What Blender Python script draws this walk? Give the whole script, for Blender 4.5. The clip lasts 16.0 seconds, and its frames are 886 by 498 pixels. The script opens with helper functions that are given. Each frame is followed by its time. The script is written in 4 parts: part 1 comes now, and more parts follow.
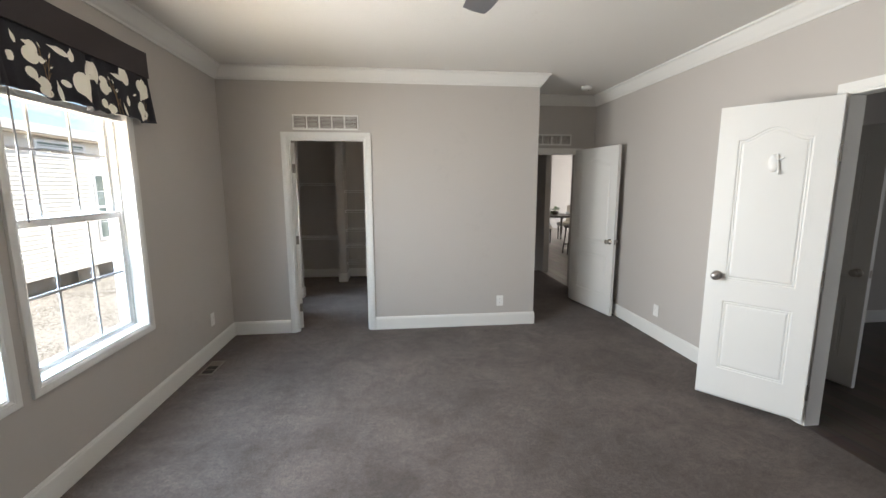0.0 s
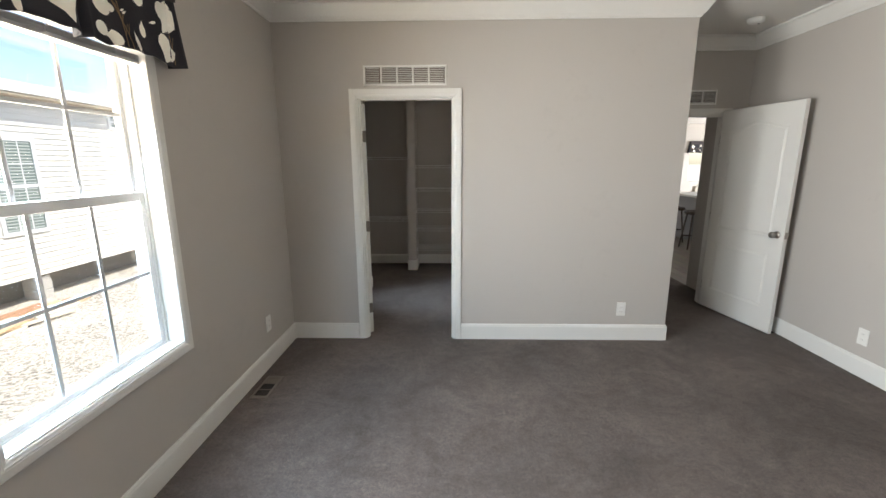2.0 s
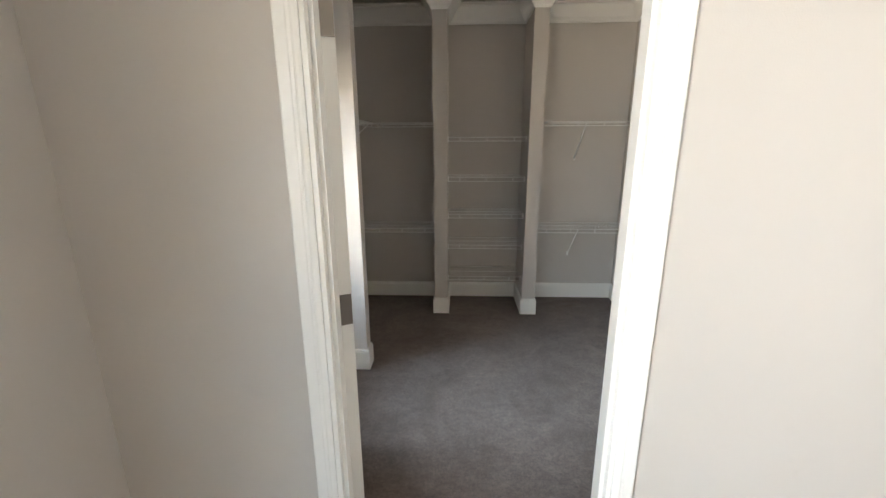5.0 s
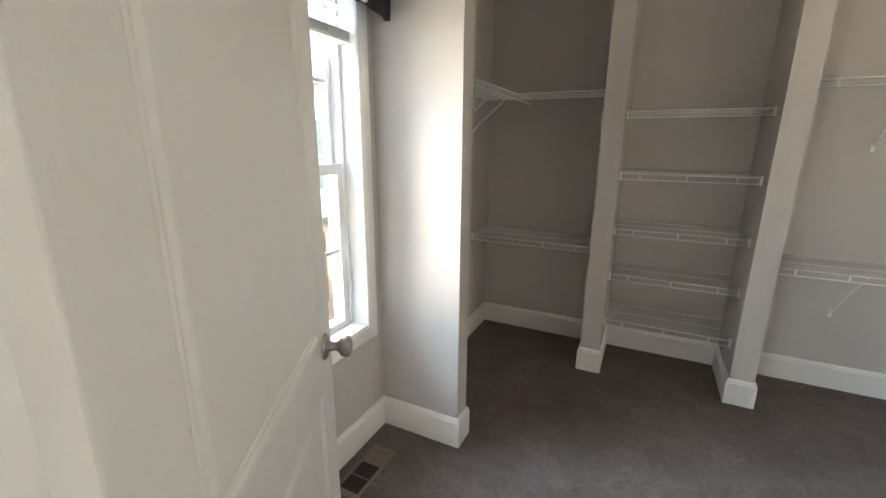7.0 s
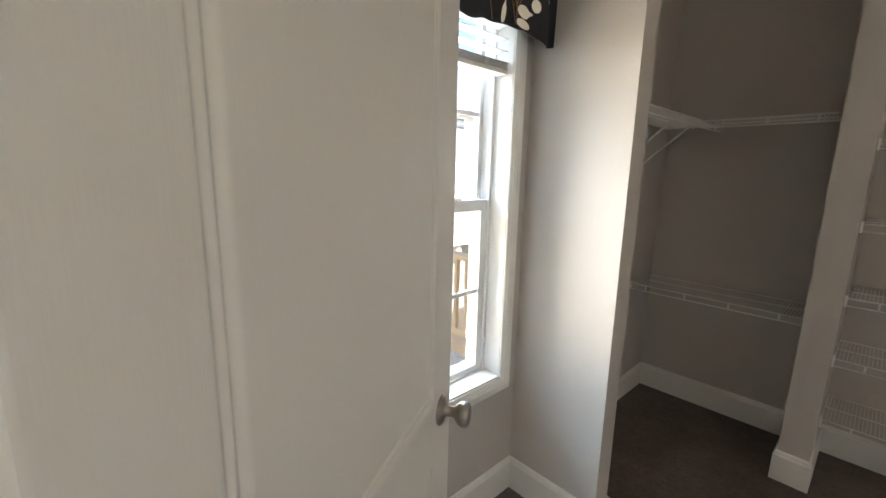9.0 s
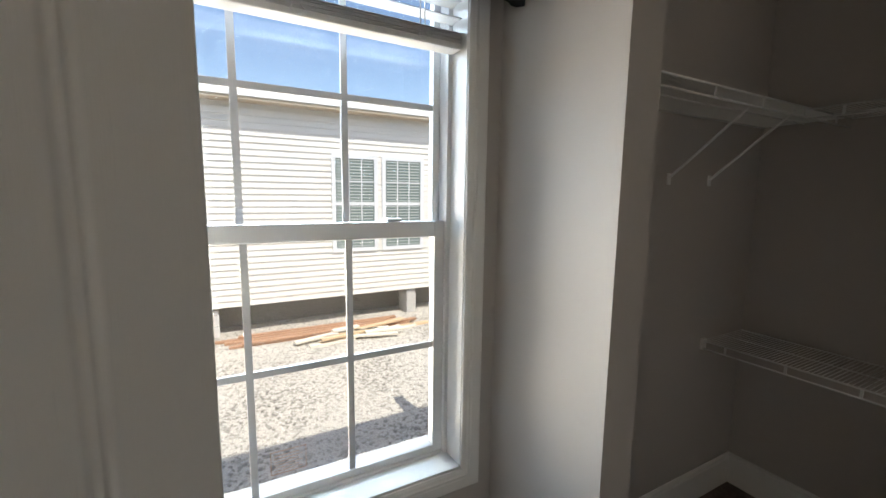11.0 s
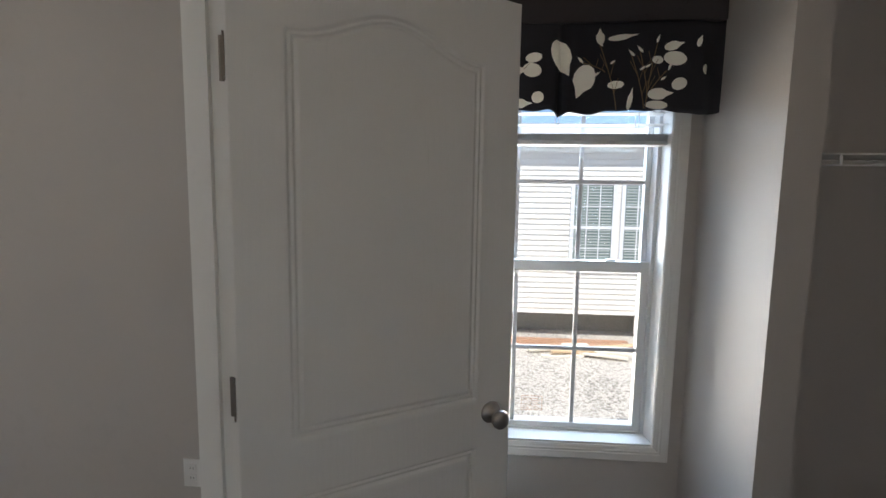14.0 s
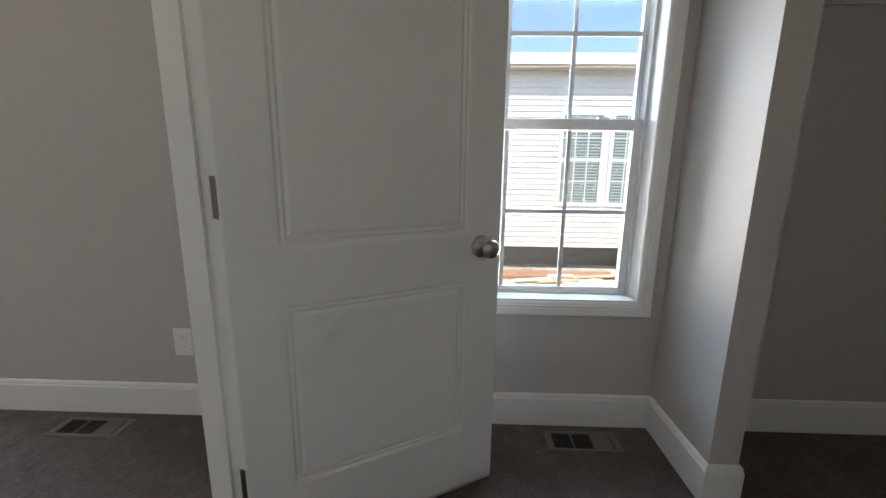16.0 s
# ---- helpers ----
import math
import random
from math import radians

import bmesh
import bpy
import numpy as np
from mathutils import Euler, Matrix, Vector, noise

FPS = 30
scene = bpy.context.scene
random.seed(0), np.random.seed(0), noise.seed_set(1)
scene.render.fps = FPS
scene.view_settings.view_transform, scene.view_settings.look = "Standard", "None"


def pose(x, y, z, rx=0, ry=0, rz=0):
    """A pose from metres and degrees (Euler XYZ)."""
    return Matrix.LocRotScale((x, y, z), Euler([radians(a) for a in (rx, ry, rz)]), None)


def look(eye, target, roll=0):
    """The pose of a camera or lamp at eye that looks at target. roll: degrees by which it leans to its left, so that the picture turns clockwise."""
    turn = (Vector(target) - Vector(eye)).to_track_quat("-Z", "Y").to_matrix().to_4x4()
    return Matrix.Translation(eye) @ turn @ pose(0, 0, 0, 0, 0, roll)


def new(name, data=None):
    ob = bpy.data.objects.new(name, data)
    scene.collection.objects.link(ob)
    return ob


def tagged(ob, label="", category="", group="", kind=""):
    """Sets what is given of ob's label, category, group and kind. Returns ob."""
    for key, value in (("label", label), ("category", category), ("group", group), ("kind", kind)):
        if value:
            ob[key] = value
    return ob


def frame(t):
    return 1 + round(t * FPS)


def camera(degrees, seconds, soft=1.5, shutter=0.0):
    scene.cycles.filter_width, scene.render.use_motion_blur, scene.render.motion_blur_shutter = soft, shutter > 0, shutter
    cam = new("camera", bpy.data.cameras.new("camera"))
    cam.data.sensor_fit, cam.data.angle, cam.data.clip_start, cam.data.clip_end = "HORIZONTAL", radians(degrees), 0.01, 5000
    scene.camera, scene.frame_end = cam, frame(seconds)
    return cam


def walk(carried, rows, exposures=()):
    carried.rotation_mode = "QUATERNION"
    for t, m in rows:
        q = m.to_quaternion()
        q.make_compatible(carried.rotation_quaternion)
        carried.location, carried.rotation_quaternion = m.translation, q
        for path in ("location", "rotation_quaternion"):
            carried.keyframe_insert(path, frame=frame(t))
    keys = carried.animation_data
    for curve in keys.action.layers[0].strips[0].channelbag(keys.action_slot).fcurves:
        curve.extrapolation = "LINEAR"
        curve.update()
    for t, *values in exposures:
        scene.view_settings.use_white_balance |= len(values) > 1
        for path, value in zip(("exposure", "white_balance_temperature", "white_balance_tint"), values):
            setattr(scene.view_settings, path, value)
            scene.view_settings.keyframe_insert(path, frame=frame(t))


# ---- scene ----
cam = camera(94.3, 16.0)
PATH = [
    (0, (0.692, 0.92, 1.548), (0.907, 2.885, 1.247), -0.1),
    (0.5, (0.696, 0.966, 1.567), (0.826, 2.935, 1.238), -0.1),
    (1, (0.648, 1.22, 1.553), (0.703, 3.187, 1.197), -0.1),
    (1.5, (0.522, 1.561, 1.517), (0.514, 3.524, 1.134), -0.2),
    (2, (0.361, 1.901, 1.521), (0.313, 3.858, 1.11), -0.2),
    (2.5, (0.268, 2.297, 1.484), (0.207, 4.251, 1.061), -0.1),
    (3, (0.136, 2.709, 1.489), (0.07, 4.658, 1.046), -0.1),
    (3.5, (0.063, 3.103, 1.467), (0.004, 5.051, 1.018), -0.1),
    (4, (0.059, 3.573, 1.474), (-0.009, 5.517, 1.009), -0.3),
    (4.2, (0.033, 3.737, 1.466), (-0.037, 5.679, 0.996), -0.3),
    (6.3, (-0.078, 5.087, 1.339), (-0.402, 6.984, 0.796), 0.3),
    (6.5, (-0.065, 5.173, 1.284), (-0.506, 7.056, 0.777), 0.4),
    (7, (-0.024, 5.298, 1.309), (-0.879, 7.037, 0.815), 0.4),
    (7.5, (-0.009, 5.374, 1.338), (-1.208, 6.908, 0.879), 0.6),
    (8, (-0.007, 5.433, 1.393), (-1.38, 6.826, 0.972), 0.9),
    (8.5, (-0.036, 5.431, 1.387), (-1.466, 6.772, 0.994), 1.1),
    (9, (-0.097, 5.442, 1.334), (-1.538, 6.779, 0.96), 1.2),
    (9.2, (-0.117, 5.476, 1.307), (-1.558, 6.816, 0.952), 1.5),
    (11.3, (-0.127, 6.147, 1.3), (-1.952, 6.929, 1.064), 0.7),
    (11.5, (-0.051, 6.177, 1.288), (-1.931, 6.823, 1.063), 0.7),
    (12, (0.107, 6.144, 1.299), (-1.856, 6.458, 1.08), 0.8),
    (12.5, (0.235, 6.037, 1.316), (-1.754, 6.07, 1.116), 0.8),
    (13, (0.409, 5.942, 1.371), (-1.578, 5.844, 1.164), 0.9),
    (13.5, (0.474, 5.927, 1.426), (-1.513, 5.803, 1.23), 0.9),
    (14, (0.489, 5.919, 1.421), (-1.498, 5.797, 1.231), 0.9),
    (14.5, (0.492, 5.92, 1.303), (-1.493, 5.783, 1.093), 0.8),
    (15, (0.495, 5.909, 1.186), (-1.486, 5.802, 0.938), 0.8),
    (15.5, (0.51, 5.895, 1.123), (-1.463, 5.815, 0.801), 0.8),
    (16, (0.504, 5.917, 1.069), (-1.451, 5.863, 0.652), 0.7),
]
walk(cam, [(t, look(eye, target, roll)) for t, eye, target, roll in PATH],
     [(0.0, 1.03, 6430, 11), (1.0, 1.06, 6450, 11), (2.0, 1.18, 6490, 10), (3.0, 1.37, 6500, 10), (4.2, 1.80, 6600, 10), (5.6, 2.1, 6600, 10), (6.3, 2.2, 6600, 10), (7.0, 2.28, 6550, 10),
      (8.0, 2.03, 6700, 10), (9.2, 1.82, 6750, 10), (11.3, 0.72, 6500, 11), (12.5, 0.66, 6400, 14), (14.0, 0.86, 6100, 12), (16.0, 1.08, 6100, 11)])

# ---- daylight ----
SUN_ELEVATION = radians(58.5)
world = bpy.data.worlds.new("sky")
scene.world = world
world.use_nodes = True
wn = world.node_tree
sky = wn.nodes.new("ShaderNodeTexSky")
sky.sky_type = 'NISHITA'
sky.sun_disc = False
sky.sun_elevation = SUN_ELEVATION
sky.sun_rotation = radians(90)
wn.links.new(sky.outputs[0], wn.nodes["Background"].inputs[0])
wn.nodes["Background"].inputs[1].default_value = 0.125
sun = new("sun", bpy.data.lights.new("sun", 'SUN'))
sun.data.energy = 2.9
sun.data.angle = radians(0.6)
sun.data.color = (1.0, 0.95, 0.86)
sun.matrix_world = look((20, 6, 36), (20 - math.cos(SUN_ELEVATION) * 10, 5.0, 36 - math.sin(SUN_ELEVATION) * 10))


def daylight(name, watts, sy, sz, place, turn, spread=180, color=(0.93, 0.96, 1.0)):
    """Added area lamp in or outside an opening, standing in for daylight; faces along turn."""
    lamp = new(name, bpy.data.lights.new(name, 'AREA'))
    lamp.data.shape, lamp.data.size, lamp.data.size_y = 'RECTANGLE', sy, sz
    lamp.data.energy, lamp.data.color, lamp.data.spread = watts, color, radians(spread)
    lamp.matrix_world = look(place, [p + t for p, t in zip(place, turn)])
    return lamp


# added lamps at each window stand in for cool light from the sky, falling, and warm light off the sunlit gravel and
# siding, rising
WARM = (1.0, 0.99, 0.97)
COOL_SKY, SUNLIT = (0.65, 0.83, 1.0), (1.0, 0.86, 0.665)
daylight("daylight_1", 24, 0.76, 1.30, (-1.23, 3.43, 1.36), (1, 0, -0.45), 152, COOL_SKY)
daylight("daylight_2", 24, 0.76, 1.30, (-1.23, 2.38, 1.36), (1, 0, -0.45), 152, COOL_SKY)
daylight("bounce_fill_1", 23, 0.76, 1.30, (-1.24, 3.43, 1.36), (1, 0, 0.45), 152, SUNLIT)
daylight("bounce_fill_2", 23, 0.76, 1.30, (-1.24, 2.38, 1.36), (1, 0, 0.45), 152, SUNLIT)
daylight("daylight_3", 9.6, 0.74, 1.1, (-1.42, 6.31, 1.50), (1, 0, -0.5), 80, COOL_SKY)
daylight("bounce_fill_3", 9.2, 0.74, 1.0, (-1.42, 6.31, 0.85), (1, 0, 0.4), 80, SUNLIT)
# added fill lamps for bathroom and dining area, outside openings that are assumed
daylight("bath_fill", 9, 1.1, 1.1, (4.8, -1.32, 1.5), (0, 1, 0))
daylight("dining_fill", 150, 3.4, 2.0, (10.2, 12.8, 1.2), (-1, 0, -0.2), 180, WARM)

# ---- plan, in metres ----
XW = -1.042          # inner face of the outside wall
XO = -1.20           # its outer face
YP, YC = 5.30, 5.40  # partition faces, bedroom and closet
XE = 2.20            # free end of the partition block
XR = 3.30            # right wall of the bedroom
YB = -1.2            # wall behind
YS, YS2 = 6.735, 6.83  # stub wall beside the closet window
YK = 8.095           # back wall of the closet
XC = 1.375           # right wall of the closet
YH = 6.26            # wall at the end of the passage
HB = 2.70            # bedroom ceiling
HC = 2.562           # closet ceiling
GZ = -1.05           # ground outside


# ---- materials ----
def mat(name, color, rough=0.6, metal=0.0, noise_scale=0.0, noise_amount=0.08, bump=0.0, bump_scale=200.0, spec=0.5, stretch=None):
    m = bpy.data.materials.new(name)
    m.use_nodes = True
    n, l = m.node_tree.nodes, m.node_tree.links
    b = n["Principled BSDF"]
    b.inputs["Roughness"].default_value = rough
    b.inputs["Metallic"].default_value = metal
    b.inputs["Specular IOR Level"].default_value = spec
    b.inputs["Base Color"].default_value = (*color, 1)
    co = n.new("ShaderNodeTexCoord")
    src = co.outputs["Object"]
    if stretch:
        mp = n.new("ShaderNodeMapping")
        mp.inputs["Scale"].default_value = stretch
        l.new(src, mp.inputs[0])
        src = mp.outputs[0]
    if noise_scale:
        t1 = n.new("ShaderNodeTexNoise")
        t1.inputs["Scale"].default_value = noise_scale
        t1.inputs["Detail"].default_value = 6
        l.new(src, t1.inputs["Vector"])
        t2 = n.new("ShaderNodeTexNoise")
        t2.inputs["Scale"].default_value = noise_scale * 14
        t2.inputs["Detail"].default_value = 4
        l.new(src, t2.inputs["Vector"])
        add = n.new("ShaderNodeMath")
        add.operation = 'ADD'
        l.new(t1.outputs["Fac"], add.inputs[0])
        l.new(t2.outputs["Fac"], add.inputs[1])
        r = n.new("ShaderNodeMapRange")
        r.inputs["From Min"].default_value = 0.6
        r.inputs["From Max"].default_value = 0.8
        r.inputs["To Min"].default_value = 1 - noise_amount
        r.inputs["To Max"].default_value = 1 + noise_amount
        l.new(add.outputs[0], r.inputs["Value"])
        mx = n.new("ShaderNodeMix")
        mx.data_type = 'RGBA'
        mx.blend_type = 'MULTIPLY'
        mx.inputs["Factor"].default_value = 1
        mx.inputs["A"].default_value = (*color, 1)
        l.new(r.outputs[0], mx.inputs["B"])
        l.new(mx.outputs["Result"], b.inputs["Base Color"])
    if bump:
        t3 = n.new("ShaderNodeTexNoise")
        t3.inputs["Scale"].default_value = bump_scale
        t3.inputs["Detail"].default_value = 5
        l.new(src, t3.inputs["Vector"])
        bp = n.new("ShaderNodeBump")
        bp.inputs["Strength"].default_value = bump
        bp.inputs["Distance"].default_value = 0.004
        l.new(t3.outputs["Fac"], bp.inputs["Height"])
        l.new(bp.outputs[0], b.inputs["Normal"])
    return m


M_WALL = mat("greige_paint", (0.498, 0.467, 0.435), 0.62, noise_scale=1.1, noise_amount=0.02, bump=0.10, bump_scale=260)
M_CEIL = mat("ceiling_paint", (0.70, 0.68, 0.65), 0.9, noise_scale=2.0, noise_amount=0.03, bump=0.5, bump_scale=90)
M_TRIM = mat("white_trim_paint", (0.76, 0.75, 0.72), 0.38, noise_scale=3.0, noise_amount=0.015)
M_DOOR = mat("white_door_paint", (0.74, 0.73, 0.70), 0.42, noise_scale=2.0, noise_amount=0.03, bump=0.07, bump_scale=60, stretch=(6, 6, 0.35))


def emboss_grain(m):
    """Presses long arched wood-grain lines into the skin of the doors."""
    n, l = m.node_tree.nodes, m.node_tree.links
    bump = next(k for k in n if k.type == 'BUMP')
    co = next(k for k in n if k.type == 'TEX_COORD')
    mp = n.new("ShaderNodeMapping")
    mp.inputs["Scale"].default_value = (1.0, 0.2, 0.10)
    mp.inputs["Location"].default_value = (-0.33, 0.0, -0.05)
    l.new(co.outputs["Object"], mp.inputs[0])
    wave = n.new("ShaderNodeTexWave")
    wave.wave_type, wave.rings_direction = 'RINGS', 'SPHERICAL'
    wave.inputs["Scale"].default_value = 19
    wave.inputs["Distortion"].default_value = 7.0
    wave.inputs["Detail"].default_value = 4
    wave.inputs["Detail Scale"].default_value = 0.6
    l.new(mp.outputs[0], wave.inputs["Vector"])
    second = n.new("ShaderNodeBump")
    second.inputs["Strength"].default_value = 0.10
    second.inputs["Distance"].default_value = 0.0006
    l.new(wave.outputs["Fac"], second.inputs["Height"])
    l.new(bump.outputs[0], second.inputs["Normal"])
    l.new(second.outputs[0], n["Principled BSDF"].inputs["Normal"])


emboss_grain(M_DOOR)
M_VINYL = mat("white_vinyl", (0.74, 0.74, 0.74), 0.35, noise_scale=2.0, noise_amount=0.02)
# grey holds the backlit shade of the grille bars
M_GRILLE = mat("backlit_grey_grille", (0.55, 0.555, 0.565), 0.45, noise_scale=3, noise_amount=0.05)
M_NICKEL = mat("brushed_nickel", (0.36, 0.335, 0.31), 0.30, 1.0, noise_scale=8, noise_amount=0.12, bump=0.04, bump_scale=300)
M_HINGE = mat("dull_nickel", (0.19, 0.17, 0.15), 0.38, 1.0, noise_scale=9, noise_amount=0.15)
M_WIRE = mat("white_coated_wire", (0.78, 0.78, 0.76), 0.4)
M_PLASTIC = mat("white_plastic", (0.82, 0.81, 0.78), 0.35)
M_REG = mat("taupe_register_paint", (0.15, 0.12, 0.10), 0.45, noise_scale=9, noise_amount=0.1)
M_DARK = mat("duct_shade_black", (0.012, 0.011, 0.010), 0.9)
M_CRAWL = mat("grey_underbelly", (0.20, 0.18, 0.16), 0.9, noise_scale=2, noise_amount=0.3)
M_BLACKF = mat("charcoal_fabric", (0.040, 0.034, 0.037), 0.95, noise_scale=10, noise_amount=0.25, bump=0.3, bump_scale=500)
M_PRINT = mat("black_print_fabric", (0.016, 0.016, 0.022), 0.85, noise_scale=10, noise_amount=0.2, bump=0.3, bump_scale=500)
M_LEAF = mat("cream_leaf_print", (0.88, 0.85, 0.76), 0.85, noise_scale=18, noise_amount=0.15)
M_STEM = mat("tan_stem_print", (0.26, 0.17, 0.09), 0.85)
M_SIDING = mat("cream_vinyl_siding", (0.74, 0.70, 0.63), 0.5, noise_scale=0.6, noise_amount=0.06, bump=0.05, bump_scale=60)
M_ROOF = mat("pale_shingle_edge", (0.80, 0.79, 0.77), 0.6, noise_scale=3, noise_amount=0.08)
M_SOFFIT = mat("tan_soffit", (0.45, 0.37, 0.27), 0.6, noise_scale=3, noise_amount=0.08)
M_LUMBER2 = mat("bleached_lumber", (0.64, 0.58, 0.48), 0.7, noise_scale=3, noise_amount=0.2, stretch=(8, 1, 8))
M_LUMBER3 = mat("reddish_lumber", (0.34, 0.19, 0.11), 0.7, noise_scale=3, noise_amount=0.3, stretch=(8, 1, 8))
M_LUMBER = mat("pale_lumber", (0.50, 0.36, 0.22), 0.7, noise_scale=3, noise_amount=0.3, stretch=(8, 1, 8))
M_STONE = mat("gravel_stone", (0.50, 0.465, 0.42), 0.95, noise_scale=7, noise_amount=0.4)
M_CONC = mat("concrete_block", (0.42, 0.40, 0.37), 0.9, noise_scale=6, noise_amount=0.2, bump=0.4, bump_scale=90)
M_CARD = mat("cream_card", (0.80, 0.77, 0.70), 0.7, noise_scale=20, noise_amount=0.06)
M_INK = mat("grey_ink", (0.27, 0.26, 0.25), 0.7)
M_GREEN = mat("green_plastic", (0.02, 0.45, 0.10), 0.4)
M_BRONZE = mat("dark_bronze_wood", (0.035, 0.024, 0.018), 0.4, noise_scale=6, noise_amount=0.3)
M_CREAMF = mat("cream_upholstery", (0.60, 0.55, 0.47), 0.9, noise_scale=12, noise_amount=0.1, bump=0.3, bump_scale=400)
M_PLANT = mat("green_leaves", (0.06, 0.12, 0.04), 0.6, noise_scale=10, noise_amount=0.3)
M_GREYCAB = mat("grey_cabinet_paint", (0.28, 0.28, 0.29), 0.5, noise_scale=4, noise_amount=0.05)


def carpet_material():
    """Cut pile: tufts as fine specks, worn and brushed areas as broad soft patches."""
    m = bpy.data.materials.new("taupe_carpet")
    m.use_nodes = True
    n, l = m.node_tree.nodes, m.node_tree.links
    b = n["Principled BSDF"]
    b.inputs["Roughness"].default_value = 1.0
    b.inputs["Specular IOR Level"].default_value = 0.05
    b.inputs["Sheen Weight"].default_value = 0.12
    b.inputs["Sheen Roughness"].default_value = 0.7
    co = n.new("ShaderNodeTexCoord")

    def noise(scale, detail, rough):
        t = n.new("ShaderNodeTexNoise")
        t.inputs["Scale"].default_value = scale
        t.inputs["Detail"].default_value = detail
        t.inputs["Roughness"].default_value = rough
        l.new(co.outputs["Object"], t.inputs["Vector"])
        return t.outputs["Fac"]

    def ramp(src, p0, c0, p1, c1):
        r = n.new("ShaderNodeValToRGB")
        r.color_ramp.elements[0].position, r.color_ramp.elements[1].position = p0, p1
        r.color_ramp.elements[0].color, r.color_ramp.elements[1].color = (*c0, 1), (*c1, 1)
        l.new(src, r.inputs[0])
        return r.outputs[0]

    def times(a, c):
        x = n.new("ShaderNodeMix")
        x.data_type, x.blend_type = 'RGBA', 'MULTIPLY'
        x.inputs["Factor"].default_value = 1
        l.new(a, x.inputs["A"])
        l.new(c, x.inputs["B"])
        return x.outputs["Result"]

    tuft = noise(230, 3, 0.75)
    clump = noise(55, 3, 0.7)
    base = ramp(tuft, 0.28, (0.052, 0.042, 0.037), 0.74, (0.210, 0.161, 0.139))
    base = times(base, ramp(clump, 0.30, (0.66, 0.66, 0.66), 0.70, (1.16, 1.16, 1.16)))
    base = times(base, ramp(noise(17, 4, 0.6), 0.36, (0.84, 0.835, 0.83), 0.64, (1.08, 1.08, 1.08)))
    # pile brushed one way or the other by feet and the vacuum
    lay = noise(2.7, 5, 0.62)
    lay.node.inputs["Distortion"].default_value = 0.8
    base = times(base, ramp(lay, 0.36, (0.76, 0.74, 0.725), 0.62, (1.12, 1.12, 1.14)))
    base = times(base, ramp(noise(1.3, 3, 0.5), 0.36, (0.84, 0.83, 0.82), 0.62, (1.08, 1.08, 1.08)))
    l.new(base, b.inputs["Base Color"])
    bp = n.new("ShaderNodeBump")
    bp.inputs["Strength"].default_value = 0.9
    bp.inputs["Distance"].default_value = 0.004
    l.new(tuft, bp.inputs["Height"])
    l.new(bp.outputs[0], b.inputs["Normal"])
    return m


def gravel_material():
    m = bpy.data.materials.new("pale_gravel")
    m.use_nodes = True
    n, l = m.node_tree.nodes, m.node_tree.links
    b = n["Principled BSDF"]
    b.inputs["Roughness"].default_value = 0.95
    co = n.new("ShaderNodeTexCoord")
    v = n.new("ShaderNodeTexVoronoi")
    v.inputs["Scale"].default_value = 32
    l.new(co.outputs["Object"], v.inputs["Vector"])
    t = n.new("ShaderNodeTexNoise")
    t.inputs["Scale"].default_value = 0.8
    t.inputs["Detail"].default_value = 6
    l.new(co.outputs["Object"], t.inputs["Vector"])
    sep = n.new("ShaderNodeSeparateColor")
    l.new(v.outputs["Color"], sep.inputs[0])
    a = n.new("ShaderNodeMath")
    a.operation = 'MULTIPLY_ADD'
    a.inputs[1].default_value = 0.85
    l.new(sep.outputs[0], a.inputs[0])
    l.new(t.outputs["Fac"], a.inputs[2])
    ramp = n.new("ShaderNodeValToRGB")
    ramp.color_ramp.elements[0].position = 0.4
    ramp.color_ramp.elements[0].color = (0.17, 0.15, 0.122, 1)
    ramp.color_ramp.elements[1].position = 1.4
    ramp.color_ramp.elements[1].color = (0.60, 0.555, 0.48, 1)
    l.new(a.outputs[0], ramp.inputs[0])
    l.new(ramp.outputs[0], b.inputs["Base Color"])
    bp = n.new("ShaderNodeBump")
    bp.inputs["Strength"].default_value = 1.0
    bp.inputs["Distance"].default_value = 0.012
    bp.invert = True
    l.new(v.outputs["Distance"], bp.inputs["Height"])
    l.new(bp.outputs[0], b.inputs["Normal"])
    return m


